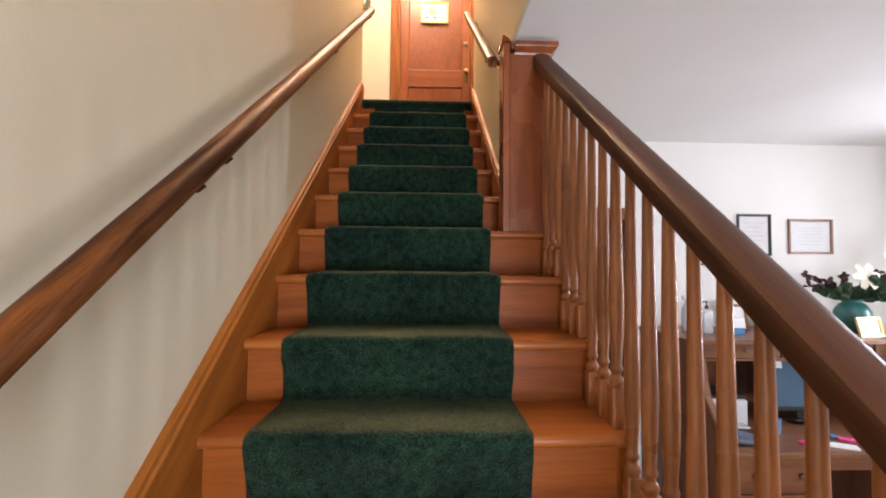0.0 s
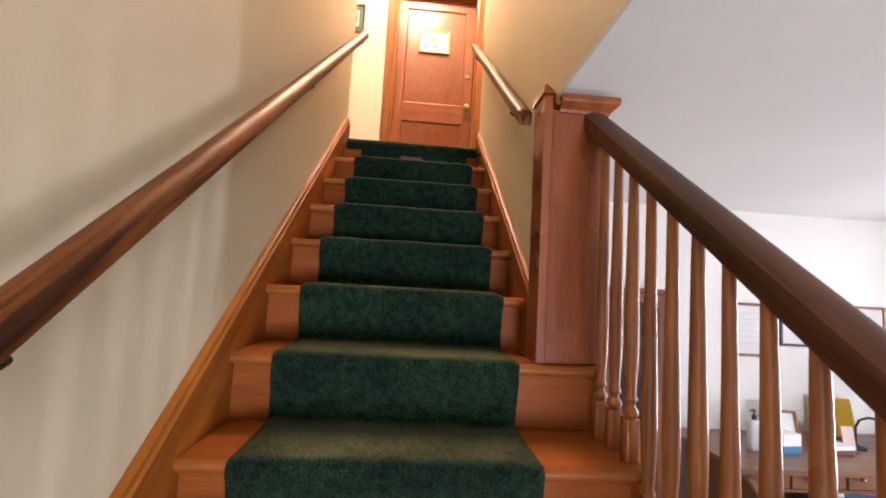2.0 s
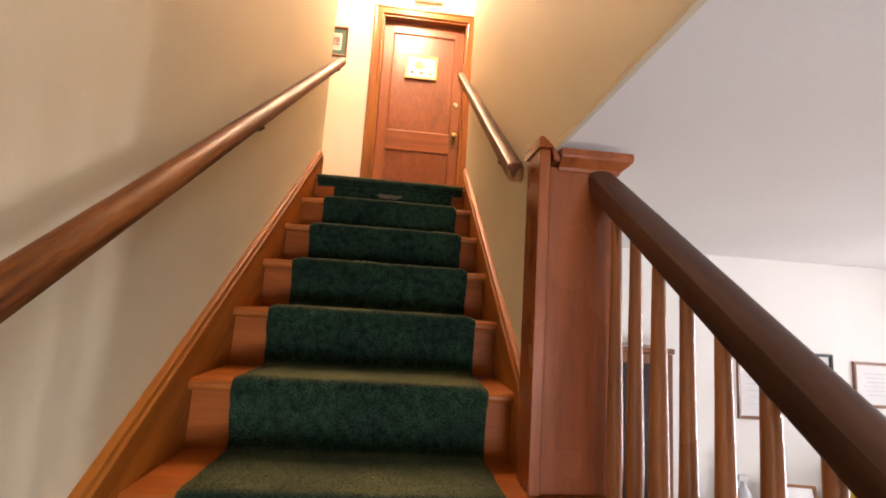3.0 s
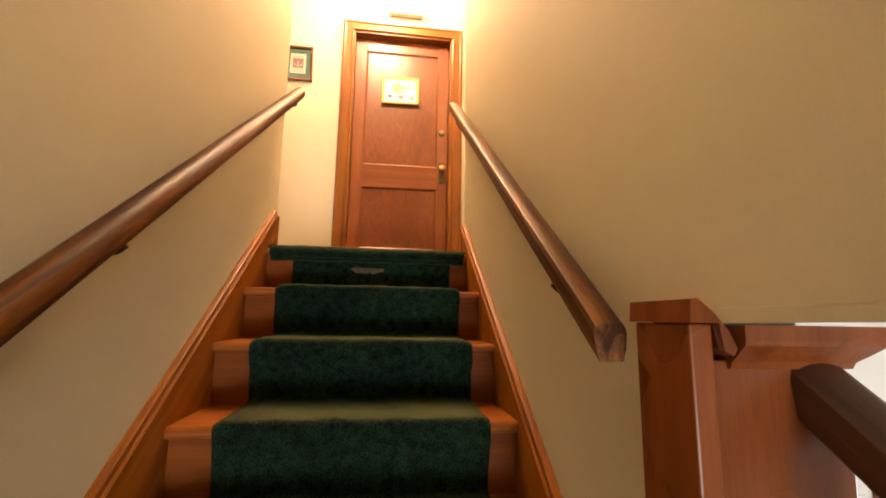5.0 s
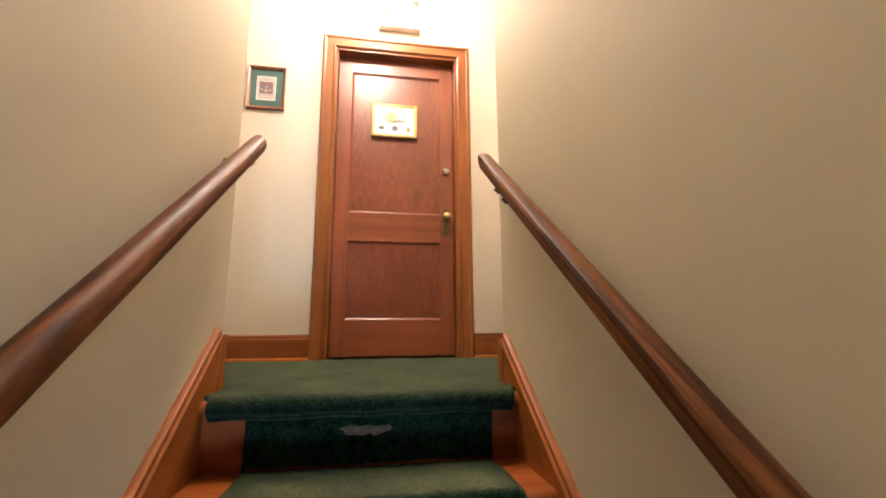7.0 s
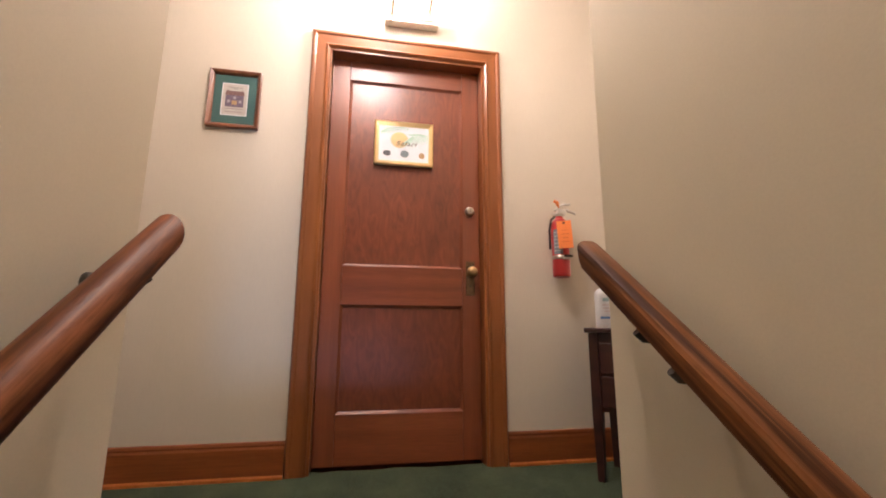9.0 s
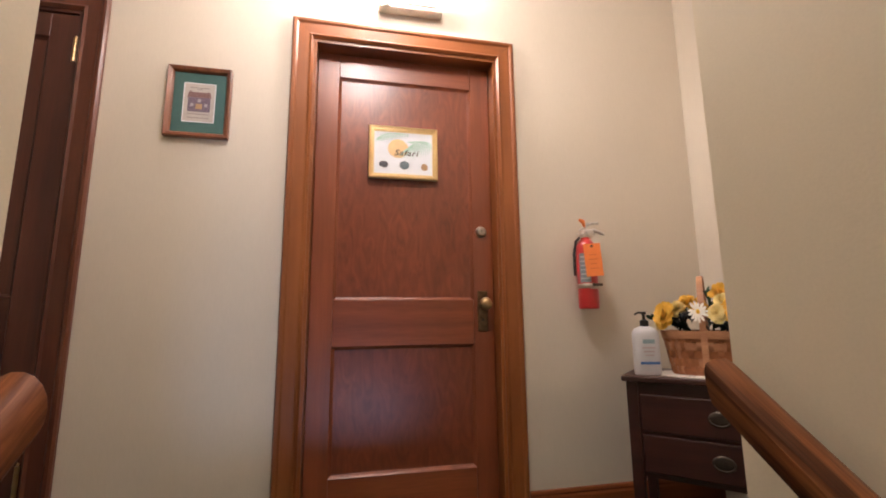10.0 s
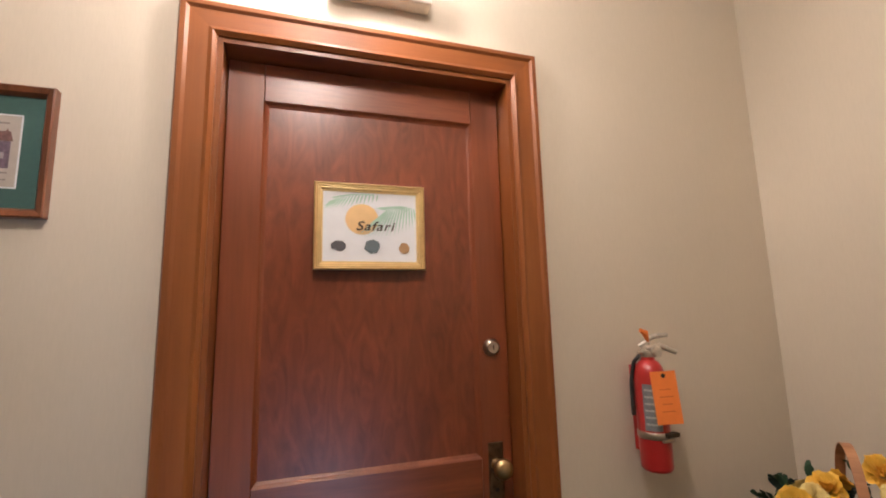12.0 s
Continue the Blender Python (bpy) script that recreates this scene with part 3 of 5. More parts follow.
panel_door(door, OPEN_L + 0.0205, OPEN_R - 0.0205, LANDING + 0.012, OPEN_T - 0.021, DY, 0.094, [(2.900, 3.414), (3.608, 4.630)], (DOOR, DOOR_X, DOOR_P))
# unseen sheet added behind both doors, stops sky light leaking through their gaps
structure("door_backing", box(-2.2, 0.8, DOOR_Y + T + 0.002, DOOR_Y + T + 0.02, LANDING - 0.06, OPEN_T + 0.1), DARK_DOOR, "dark sheet added behind the doors to block stray light", "wall")

left_door = thing("door_2", "closed dark brown panelled door with a brass hinge", "door", kind="structure")
part("door_jamb", box(LEFT_R - 0.018, LEFT_R, DOOR_Y - 0.004, DOOR_Y + T, LANDING, OPEN_T), DARK_DOOR, left_door)
part("door_jamb", box(LEFT_L, LEFT_L + 0.018, DOOR_Y - 0.004, DOOR_Y + T, LANDING, OPEN_T), DARK_DOOR, left_door)
part("door_jamb", box(LEFT_L + 0.018, LEFT_R - 0.018, DOOR_Y - 0.004, DOOR_Y + T, OPEN_T - 0.018, OPEN_T), DARK_DOOR, left_door)
casing(left_door, LEFT_L + 0.004, LEFT_R - 0.004, OPEN_T - 0.004, 0.091, DOOR_Y, (DARK_CASING, DARK_CASING))
panel_door(left_door, LEFT_L + 0.021, LEFT_R - 0.021, LANDING + 0.012, OPEN_T - 0.021, DOOR_Y + 0.004, 0.094, [(2.905, 3.42), (3.615, 4.64)], (DARK_DOOR, DARK_DOOR, DARK_DOOR))

for x0, x1 in ((LEFT_R + 0.0880, OPEN_L - 0.0880), (OPEN_R + 0.0880, EAST_X)):
    bm = prism(bmesh.new(), [(DOOR_Y, LANDING - 0.01), (DOOR_Y - 0.016, LANDING - 0.01), (DOOR_Y - 0.016, LANDING + 0.122), (DOOR_Y - 0.012, LANDING + 0.133), (DOOR_Y - 0.014, LANDING + 0.139), (DOOR_Y - 0.010, LANDING + 0.149), (DOOR_Y, LANDING + 0.152)], "x", x0, x1)
    structure("baseboard", bm, SKIRT_X, "reddish-brown varnished wooden baseboard", "baseboard")
    bm = prism(bmesh.new(), [(DOOR_Y - 0.0165, LANDING), (DOOR_Y - 0.030, LANDING), (DOOR_Y - 0.028, LANDING + 0.010), (DOOR_Y - 0.0165, LANDING + 0.016)], "x", x0, x1)
    structure("trim", bm, SKIRT, "quarter-round strip along the baseboard", "trim")

# ---- wall lamp over the door ----
lamp = thing("wall_lamp", "two-bulb metal wall lamp glowing over the door", "lamp")
CHROME = plain("brushed_pale_metal", (0.74, 0.70, 0.62), 0.38, 0.8, vary=0.1)
part("back_bar", box(0.0, 0.29, DOOR_Y - 0.055, DOOR_Y, 4.930, 4.982, bevel=0.006), CHROME, lamp)
part("bar_edge", box(0.03, 0.26, DOOR_Y - 0.060, DOOR_Y - 0.0555, 4.951, 4.961, bevel=0.001), CHROME, lamp)
GLOW = glow("warm_bulb", (1.0, 0.77, 0.53), BULB_POWER)
FROST = plain("unlit_frosted_glass", (0.80, 0.78, 0.74), 0.35, vary=0.04)
BY = DOOR_Y - 0.150
BULB = [(0.010, 0), (0.014, 0.012), (0.026, 0.035), (0.031, 0.055), (0.027, 0.075), (0.014, 0.088), (0.003, 0.091)]
for x, glass_mat, state, low in ((0.035, GLOW, "lit warm light bulb", 4.984), (0.235, FROST, "unlit frosted light bulb", 5.022)):
    arm = part("arm", tube(bmesh.new(), [(x, DOOR_Y - 0.035, 4.965), (x, DOOR_Y - 0.060, low - 0.012), (x, BY + 0.022, low - 0.010), (x, BY, low)], 0.011, 10), CHROME, lamp)
    smooth(arm, 40)
    smooth(part("socket", turned(bmesh.new(), [(0.012, -0.004), (0.016, 0.0), (0.016, 0.014), (0.011, 0.016)], 16, (x, BY, low)), CHROME, arm), 40)
    smooth(part("bulb", turned(bmesh.new(), BULB, 16, (x, BY, low + 0.014)), glass_mat, arm, state), 60)
# square metal cup round the unlit bulb
x, low = 0.235, 5.036
bm = bmesh.new()
rows = [[bm.verts.new((x + sx * r, BY + sy * r, low + z)) for sx, sy in ((-1, -1), (1, -1), (1, 1), (-1, 1))] for r, z in ((0.020, 0.0), (0.034, 0.002), (0.034, 0.050), (0.032, 0.050), (0.032, 0.006), (0.017, 0.005))]
for a, b in zip(rows, rows[1:]):
    for i in range(4):
        bm.faces.new((a[i], a[(i + 1) % 4], b[(i + 1) % 4], b[i]))
part("square_cup", bm, CHROME, lamp, "square brushed metal cup")

# ---- ceiling light over the landing ----
globe = thing("ceiling_light", "round frosted glass ceiling light over the landing", "lamp")
GX, GY = -0.04, 3.40
part("ceiling_plate", turned(bmesh.new(), [(0.09, 0.0), (0.095, 0.012), (0.09, 0.022)], 24, (GX, GY, TOP - 0.022)), NICKEL, globe)
smooth(part("glass_globe", turned(bmesh.new(), [(0.012, -0.15), (0.055, -0.138), (0.085, -0.105), (0.095, -0.07), (0.09, -0.035), (0.075, -0.001)], 24, (GX, GY, TOP - 0.022)), glow("warm_frosted_globe", (1.0, 0.77, 0.53), GLOBE_POWER), globe, "lit frosted glass globe"), 60)

# ---- door furniture ----


def along_y(bm, rings, x, y, z, sides=18):
    """A turned form that stands out of a wall towards -y: rings of (radius, distance)."""
    turned(bm, rings, sides)
    bmesh.ops.rotate(bm, verts=bm.verts[:], cent=(0, 0, 0), matrix=Matrix.Rotation(radians(90), 3, "X"))
    bmesh.ops.translate(bm, verts=bm.verts[:], vec=(x, y, z))
    bmesh.ops.recalc_face_normals(bm, faces=bm.faces[:])
    return bm


lock = part("deadbolt", along_y(bmesh.new(), [(0.026, 0), (0.026, 0.006), (0.022, 0.012), (0.021, 0.014), (0.018, 0.016), (0.017, 0.020), (0.004, 0.021)], 0.487, DY, 3.922), NICKEL, door, "round nickel deadbolt cylinder")
smooth(lock, 35)
part("keyway", box(0.4855, 0.4885, DY - 0.0225, DY - 0.0205, 3.915, 3.930), PEWTER, lock)
plate = part("lock_plate", box(0.465, 0.511, DY - 0.004, DY, 3.47, 3.65, bevel=0.0035), plain("tarnished_brass", (0.16, 0.11, 0.06), 0.42, 0.9, vary=0.5, size=45), door, "long worn brass lock plate")
smooth(part("door_knob", along_y(bmesh.new(), [(0.017, 0.003), (0.016, 0.008), (0.010, 0.014), (0.009, 0.028), (0.017, 0.034), (0.026, 0.042), (0.029, 0.052), (0.026, 0.062), (0.016, 0.068), (0.003, 0.070)], 0.488, DY, 3.590), BRASS, plate, "round worn brass knob"), 50)
smooth(part("keyhole", along_y(bmesh.new(), [(0.006, 0.004), (0.006, 0.0052), (0.002, 0.0054)], 0.488, DY, 3.52), PEWTER, plate), 40)
for hz in (2.95, 4.535):
    bm = bmesh.new()
    for k in range(5):
        turned(bm, [(0.0075, 0.0), (0.0075, 0.019)], 10, (LEFT_R - 0.018, DOOR_Y - 0.006, hz + k * 0.02))
    turned(bm, [(0.003, 0.0), (0.005, 0.004), (0.003, 0.010)], 10, (LEFT_R - 0.018, DOOR_Y - 0.006, hz + 0.1))
    smooth(part("hinge", bm, BRASS, left_door, "polished brass hinge"), 40)

# ---- framed sign on the door ----


def mitred(bm, x0, x1, z0, z1, y, prof):
    """A mitred picture frame; prof holds (inset from the outer edge, distance in front of y) pairs."""
    rings = [[bm.verts.new(p) for p in ((x0 + u, y - v, z0 + u), (x1 - u, y - v, z0 + u), (x1 - u, y - v, z1 - u), (x0 + u, y - v, z1 - u))] for u, v in prof]
    for a, b in zip(rings, rings[1:]):
        for i in range(4):
            bm.faces.new((a[i], a[(i + 1) % 4], b[(i + 1) % 4], b[i]))
    bmesh.ops.recalc_face_normals(bm, faces=bm.faces[:])
    return bm


def ellipse(bm, cx, cz, rx, rz, y, sides=28, squirm=0.0, seed=1):
    r = random.Random(seed)
    f = bm.faces.new([bm.verts.new((cx + rx * math.cos(a) * (1 + r.uniform(-squirm, squirm)), y, cz + rz * math.sin(a) * (1 + r.uniform(-squirm, squirm)))) for a in [2 * math.pi * k / sides for k in range(sides)]])
    return f


GOLD = plain("gilt_frame", (0.82, 0.62, 0.29), 0.34, 0.6, vary=0.07, size=60)
SHEET = plain("white_card", (0.80, 0.83, 0.88), 0.5, vary=0.03)
SX0, SX1, SZ0, SZ1, SY = -0.033, 0.283, 4.154, 4.403, DY - 0.001
sign = thing("framed_sign", "gilt-framed card sign with palm leaves hanging on the door", "sign")
smooth(part("frame", mitred(bmesh.new(), SX0, SX1, SZ0, SZ1, SY, [(0, 0), (0, 0.014), (0.004, 0.018), (0.007, 0.015), (0.010, 0.017), (0.013, 0.0135), (0.016, 0.014), (0.020, 0.008), (0.024, 0.008), (0.024, 0.0)]), GOLD, sign, "ribbed gilt frame"), 20)
card = part("card", box(SX0 + 0.022, SX1 - 0.022, SY - 0.005, SY, SZ0 + 0.022, SZ1 - 0.022), SHEET, sign, "pale printed card")
FY = SY - 0.0056
bm = bmesh.new()
ellipse(bm, 0.100, 4.300, 0.047, 0.045, FY)
part("orange_disc", bm, plain("printed_orange", (0.84, 0.58, 0.27), 0.5, vary=0.06), card, "printed orange disc")
LEAFINK = plain("printed_palm_green", (0.46, 0.68, 0.57), 0.5, vary=0.1)


def palm(rib, first, last, longest, count):
    """A printed palm frond: thin blades falling from a curved rib, their heading turning from first to last."""
    bm = bmesh.new()
    (xa, za), (xm, zm), (xb, zb) = rib

    def point(s):
        return xa * (1 - s) ** 2 + 2 * xm * s * (1 - s) + xb * s * s, za * (1 - s) ** 2 + 2 * zm * s * (1 - s) + zb * s * s

    def blade(px, pz, heading, length, w, lift):
        ux, uz = math.cos(heading), math.sin(heading)
        while length > 0.004 and not (SX0 + 0.025 < px + ux * length < SX1 - 0.025 and SZ0 + 0.025 < pz + uz * length < SZ1 - 0.025):
            length *= 0.9
        outline = ((-0.4 * w, 0), (-w, 0.35 * length), (0, length), (w, 0.35 * length), (0.4 * w, 0))
        f = bm.faces.new([bm.verts.new((px + ux * v - uz * u, FY - 0.0004 - lift, pz + uz * v + ux * u)) for u, v in outline])
        f.normal_update()
        if f.normal.y > 0:
            f.normal_flip()

    for k in range(count):
        s = (k + 0.5) / count
        px, pz = point(s)
        a = radians(first + (last - first) * s)
        blade(px, pz, a, longest * (0.45 + 0.55 * math.sin(math.pi * min(1.0, 0.25 + 0.75 * s))), 0.0024, 0.00002 * k)
        if 0.15 < s < 0.95:
            blade(px, pz, a - radians(62), longest * 0.35, 0.0020, 0.00002 * k + 0.00001)
    part("palm_frond", bm, LEAFINK, card, "printed pale green palm frond")


palm(((0.155, 4.315), (0.195, 4.358), (0.256, 4.336)), 222, 278, 0.105, 17)
palm(((0.012, 4.350), (0.060, 4.378), (0.150, 4.374)), 222, 262, 0.046, 16)
INK = plain("printed_dark_grey", (0.10, 0.10, 0.11), 0.5, vary=0.1)
TAN = plain("printed_tan", (0.42, 0.27, 0.13), 0.5, vary=0.1)
for cx, cz, rx, rz, m, seed in ((0.035, 4.222, 0.021, 0.015, INK, 3), (0.128, 4.222, 0.022, 0.020, plain("printed_slate", (0.14, 0.18, 0.20), 0.5, vary=0.1), 5), (0.222, 4.218, 0.017, 0.016, TAN, 8)):
    bm = bmesh.new()
    ellipse(bm, cx, cz, rx, rz, FY - 0.001, 18, 0.14, seed)
    part("printed_shape", bm, m, card, "small plain printed shape")
text = bpy.data.curves.new("lettering", "FONT")
text.offset = 0.0003
text.body, text.size, text.shear, text.align_x, text.extrude, text.space_character = "Safari", 0.044, 0.28, "CENTER", 0.0004, 1.12
helper = new("lettering_curve", text)
letters = bpy.data.meshes.new_from_object(helper.evaluated_get(bpy.context.evaluated_depsgraph_get()))
bpy.data.objects.remove(helper)
for v in letters.vertices:
    v.co = (0.136 + v.co.x, FY - 0.002 - v.co.z, 4.268 + v.co.y * 0.85)
letters.materials.clear()
letters.materials.append(plain("printed_brown_black", (0.07, 0.045, 0.035), 0.5, vary=0.1))
word = new("lettering", letters)
word.parent = card
tagged(word, "dark slanted word Safari")
# ---- framed picture ----
PX0, PX1, PZ0, PZ1, PY0 = -0.842, -0.602, 4.256, 4.558, DOOR_Y
picture = thing("framed_picture", "small print in a green mat and a brown wooden frame", "picture")
FRAMEWOOD = wood("picture_frame_wood", (0.13, 0.045, 0.018), (0.30, 0.11, 0.04), "z", 0.3, 0.3, 16)
part("frame", mitred(bmesh.new(), PX0, PX1, PZ0, PZ1, PY0, [(0, 0), (0, 0.022), (0.003, 0.025), (0.015, 0.020), (0.020, 0.013), (0.022, 0.008), (0.022, 0)]), FRAMEWOOD, picture)
mat_board = part("mat_board", box(PX0 + 0.02, PX1 - 0.02, PY0 - 0.007, PY0, PZ0 + 0.02, PZ1 - 0.02), plain("green_mat_board", (0.055, 0.125, 0.115), 0.8, vary=0.08, size=120), picture, "dull green mat")
cx, cz = (PX0 + PX1) / 2, (PZ0 + PZ1) / 2
part("mat_bevel", mitred(bmesh.new(), cx - 0.060, cx + 0.060, cz - 0.085, cz + 0.085, PY0 - 0.007, [(0, 0), (0, 0.0012), (0.003, 0.0012), (0.003, 0.0)]), SHEET, mat_board)
print_sheet = part("print", box(cx - 0.0575, cx + 0.0575, PY0 - 0.0076, PY0 - 0.007, cz - 0.0825, cz + 0.0825), plain("aged_print_paper", (0.50, 0.46, 0.42), 0.7, vary=0.12), picture, "faded print of a house")
HOUSE = plain("printed_house_mauve", (0.16, 0.12, 0.17), 0.6, vary=0.45, size=140)
ROOF = plain("printed_roof_brown", (0.20, 0.11, 0.10), 0.6, vary=0.4, size=140)
FADED = plain("printed_faded_lilac", (0.36, 0.33, 0.36), 0.6, vary=0.2, size=140)
qy = PY0 - 0.0078
part("printed_house", box(cx - 0.042, cx + 0.042, qy - 0.0004, qy, cz - 0.040, cz + 0.022), HOUSE, print_sheet)
part("printed_roof", prism(bmesh.new(), [(cx - 0.046, cz + 0.0225), (cx + 0.046, cz + 0.0225), (cx + 0.040, cz + 0.045), (cx + 0.036, cz + 0.045), (cx + 0.034, cz + 0.052), (cx + 0.030, cz + 0.045), (cx - 0.030, cz + 0.045), (cx - 0.034, cz + 0.052), (cx - 0.040, cz + 0.045)], "y", qy - 0.0005, qy), ROOF, print_sheet)
for dx, dz in ((-0.026, -0.010), (0.026, -0.010), (0, 0.010)):
    part("printed_window", box(cx + dx - 0.006, cx + dx + 0.006, qy - 0.0009, qy - 0.00045, cz + dz - 0.008, cz + dz + 0.006), FADED, print_sheet)
part("printed_door", box(cx - 0.012, cx + 0.012, qy - 0.0009, qy - 0.00045, cz - 0.028, cz - 0.006), TAN, print_sheet)
for dz, half in ((0.064, 0.036), (0.057, 0.010), (-0.050, 0.042), (-0.066, 0.040)):
    part("printed_bar", box(cx - half, cx + half, qy - 0.0004, qy, cz + dz - 0.0018, cz + dz + 0.0018), plain("printed_grey", (0.30, 0.27, 0.25), 0.7, vary=0.3, size=300), print_sheet)

# ---- fire extinguisher ----
EX, EY, EZ = 0.938, DOOR_Y - 0.070, 3.562
BRIGHT = plain("bright_cast_metal", (0.72, 0.69, 0.64), 0.32, 0.9, vary=0.25, size=50)
ext = thing("fire_extinguisher", "red fire extinguisher with an orange tag on a wall bracket", "extinguisher")
RED = plain("red_enamel", (0.42, 0.020, 0.018), 0.28, coat=0.4, vary=0.08)
body = part("cylinder", turned(bmesh.new(), [(0.039, 0), (0.0435, 0.005), (0.0445, 0.011), (0.0445, 0.262), (0.0425, 0.278), (0.036, 0.294), (0.027, 0.306), (0.020, 0.311), (0.019, 0.322)], 28, (EX, EY, EZ)), RED, ext)
smooth(body, 40)
bm = bmesh.new()
turned(bm, [(0.018, 0.318), (0.021, 0.322), (0.021, 0.338), (0.015, 0.342), (0.013, 0.362), (0.006, 0.366)], 16, (EX, EY, EZ))
smooth(part("valve", bm, BRIGHT, ext, "grey metal valve"), 40)
bm = bmesh.new()
tube(bm, [(EX - 0.012, EY - 0.008, EZ + 0.345), (EX + 0.03, EY - 0.022, EZ + 0.352), (EX + 0.075, EY - 0.036, EZ + 0.332)], [0.008, 0.009, 0.007], 8)
tube(bm, [(EX - 0.025, EY + 0.002, EZ + 0.352), (EX + 0.01, EY - 0.015, EZ + 0.380), (EX + 0.052, EY - 0.03, EZ + 0.384)], [0.006, 0.008, 0.006], 8)
tube(bm, [(EX - 0.01, EY, EZ + 0.33), (EX - 0.045, EY - 0.012, EZ + 0.335)], [0.006, 0.004], 8)
smooth(part("lever", bm, BRIGHT, ext), 50)
smooth(part("gauge", along_y(bmesh.new(), [(0.017, 0), (0.017, 0.010), (0.014, 0.012), (0.002, 0.012)], EX + 0.012, EY - 0.020, EZ + 0.336), BRIGHT, ext, "round pressure gauge"), 40)
bm = bmesh.new()
n = 10
for lo, hi in ((0.115, 0.245),):
    rows = [[bm.verts.new((EX + 0.0451 * math.cos(a), EY + 0.0451 * math.sin(a), EZ + z)) for a in [radians(198 + 62 * k / n) for k in range(n + 1)]] for z in (lo, hi)]
    for k in range(n):
        bm.faces.new((rows[0][k], rows[0][k + 1], rows[1][k + 1], rows[1][k]))
label = part("label", bm, plain("grey_label", (0.20, 0.22, 0.24), 0.45, vary=0.2, size=90), ext, "grey printed label")
for k in range(6):
    bm = bmesh.new()
    z = EZ + 0.13 + 0.019 * k
    rows = [[bm.verts.new((EX + 0.0456 * math.cos(a), EY + 0.0456 * math.sin(a), z + dz)) for a in [radians(204 + 50 * i / 8) for i in range(9)]] for dz in (0, 0.006)]
    for i in range(8):
        bm.faces.new((rows[0][i], rows[0][i + 1], rows[1][i + 1], rows[1][i]))
    part("label_bar", bm, plain("label_pale_ink", (0.42, 0.44, 0.44), 0.5, vary=0.3, size=200), label)
bm = turned(bmesh.new(), [(0.0447, 0.09), (0.0465, 0.092), (0.0465, 0.108), (0.0447, 0.11)], 28, (EX, EY, EZ), cap=False)
smooth(part("strap", bm, NICKEL, ext, "metal retaining strap"), 50)
part("strap_latch", box(EX - 0.018, EX + 0.022, EY - 0.056, EY - 0.045, EZ + 0.086, EZ + 0.094, bevel=0.002), NICKEL, ext)
part("strap_latch", box(EX - 0.004, EX + 0.040, EY - 0.056, EY - 0.036, EZ + 0.098, EZ + 0.110, bevel=0.002), PEWTER, ext)
part("bracket_plate", box(EX - 0.012, EX + 0.03, EY + 0.040, DOOR_Y, EZ + 0.04, EZ + 0.29), RED, ext)
bm = bmesh.new()
tube(bm, [(EX - 0.02, EY + 0.01, EZ + 0.325), (EX - 0.038, EY + 0.016, EZ + 0.305), (EX - 0.046, EY + 0.024, EZ + 0.25), (EX - 0.044, EY + 0.028, EZ + 0.15)], 0.006, 8)
smooth(part("hose", bm, plain("black_rubber", (0.02, 0.02, 0.02), 0.5, vary=0.2), ext, "short black rubber hose"), 60)
ORANGE = plain("orange_card", (0.86, 0.24, 0.035), 0.6, vary=0.06)
bm = box(-0.036, 0.036, -0.0006, 0.0006, -0.145, 0, bevel=0.0)
tag = part("inspection_tag", bm, ORANGE, ext, "orange card inspection tag")
tag.matrix_local = pose(EX - 0.006, EY - 0.058, EZ + 0.284, -3, -3, -20)
for k, half in enumerate((0.016, 0.019, 0.014, 0.019)):
    part("tag_bar", box(-half, half, -0.0012, -0.0008, -0.052 - 0.02 * k, -0.049 - 0.02 * k), plain("tag_ink", (0.66, 0.16, 0.025), 0.6, vary=0.2), tag)
smooth(part("tag_eyelet", along_y(bmesh.new(), [(0.006, 0), (0.006, 0.002), (0.003, 0.0022)], 0, -0.0006, -0.012, 12), PEWTER, tag), 40)
bm = bmesh.new()
tube(bm, [(EX - 0.004, EY - 0.012, EZ + 0.366), (EX - 0.016, EY - 0.016, EZ + 0.392), (EX - 0.034, EY - 0.018, EZ + 0.400)], [0.004, 0.010, 0.006], 8)
part("safety_seal", bm, ORANGE, ext, "orange plastic seal")

# ---- chest of drawers standing across the corner ----
CW, CD, CH = 0.62, 0.325, 0.645
chest_at = pose(0.925, 4.185, LANDING, 0, 0, -46)
chest = thing("small_chest", "small dark mahogany chest with two drawers on tapered legs", "chest")
chest.matrix_world = chest_at
part("chest_top", box(0, CW, -0.006, CD, CH - 0.022, CH, bevel=0.005), MAHOGANY, chest)
for xl in (0.014, CW - 0.054):
    for yl in (0.012, CD - 0.052):
        bm = bmesh.new()
        rings = []
        for s, zz in ((0.028, 0.0), (0.040, 0.26), (0.040, CH - 0.023)):
            o = (0.040 - s) / 2
            rings.append([bm.verts.new(p) for p in ((xl + o, yl + o, zz), (xl + o + s, yl + o, zz), (xl + o + s, yl + o + s, zz), (xl + o, yl + o + s, zz))])
        for a, b in zip(rings, rings[1:]):
            for i in range(4):
                bm.faces.new((a[i], a[(i + 1) % 4], b[(i + 1) % 4], b[i]))
        bm.faces.new(rings[0][::-1])
        bm.faces.new(rings[-1])
        part("leg", bm, MAHOGANY, chest)
part("carcass", box(0.020, CW - 0.020, 0.022, CD - 0.018, 0.285, CH - 0.0225), MAHOGANY, chest)
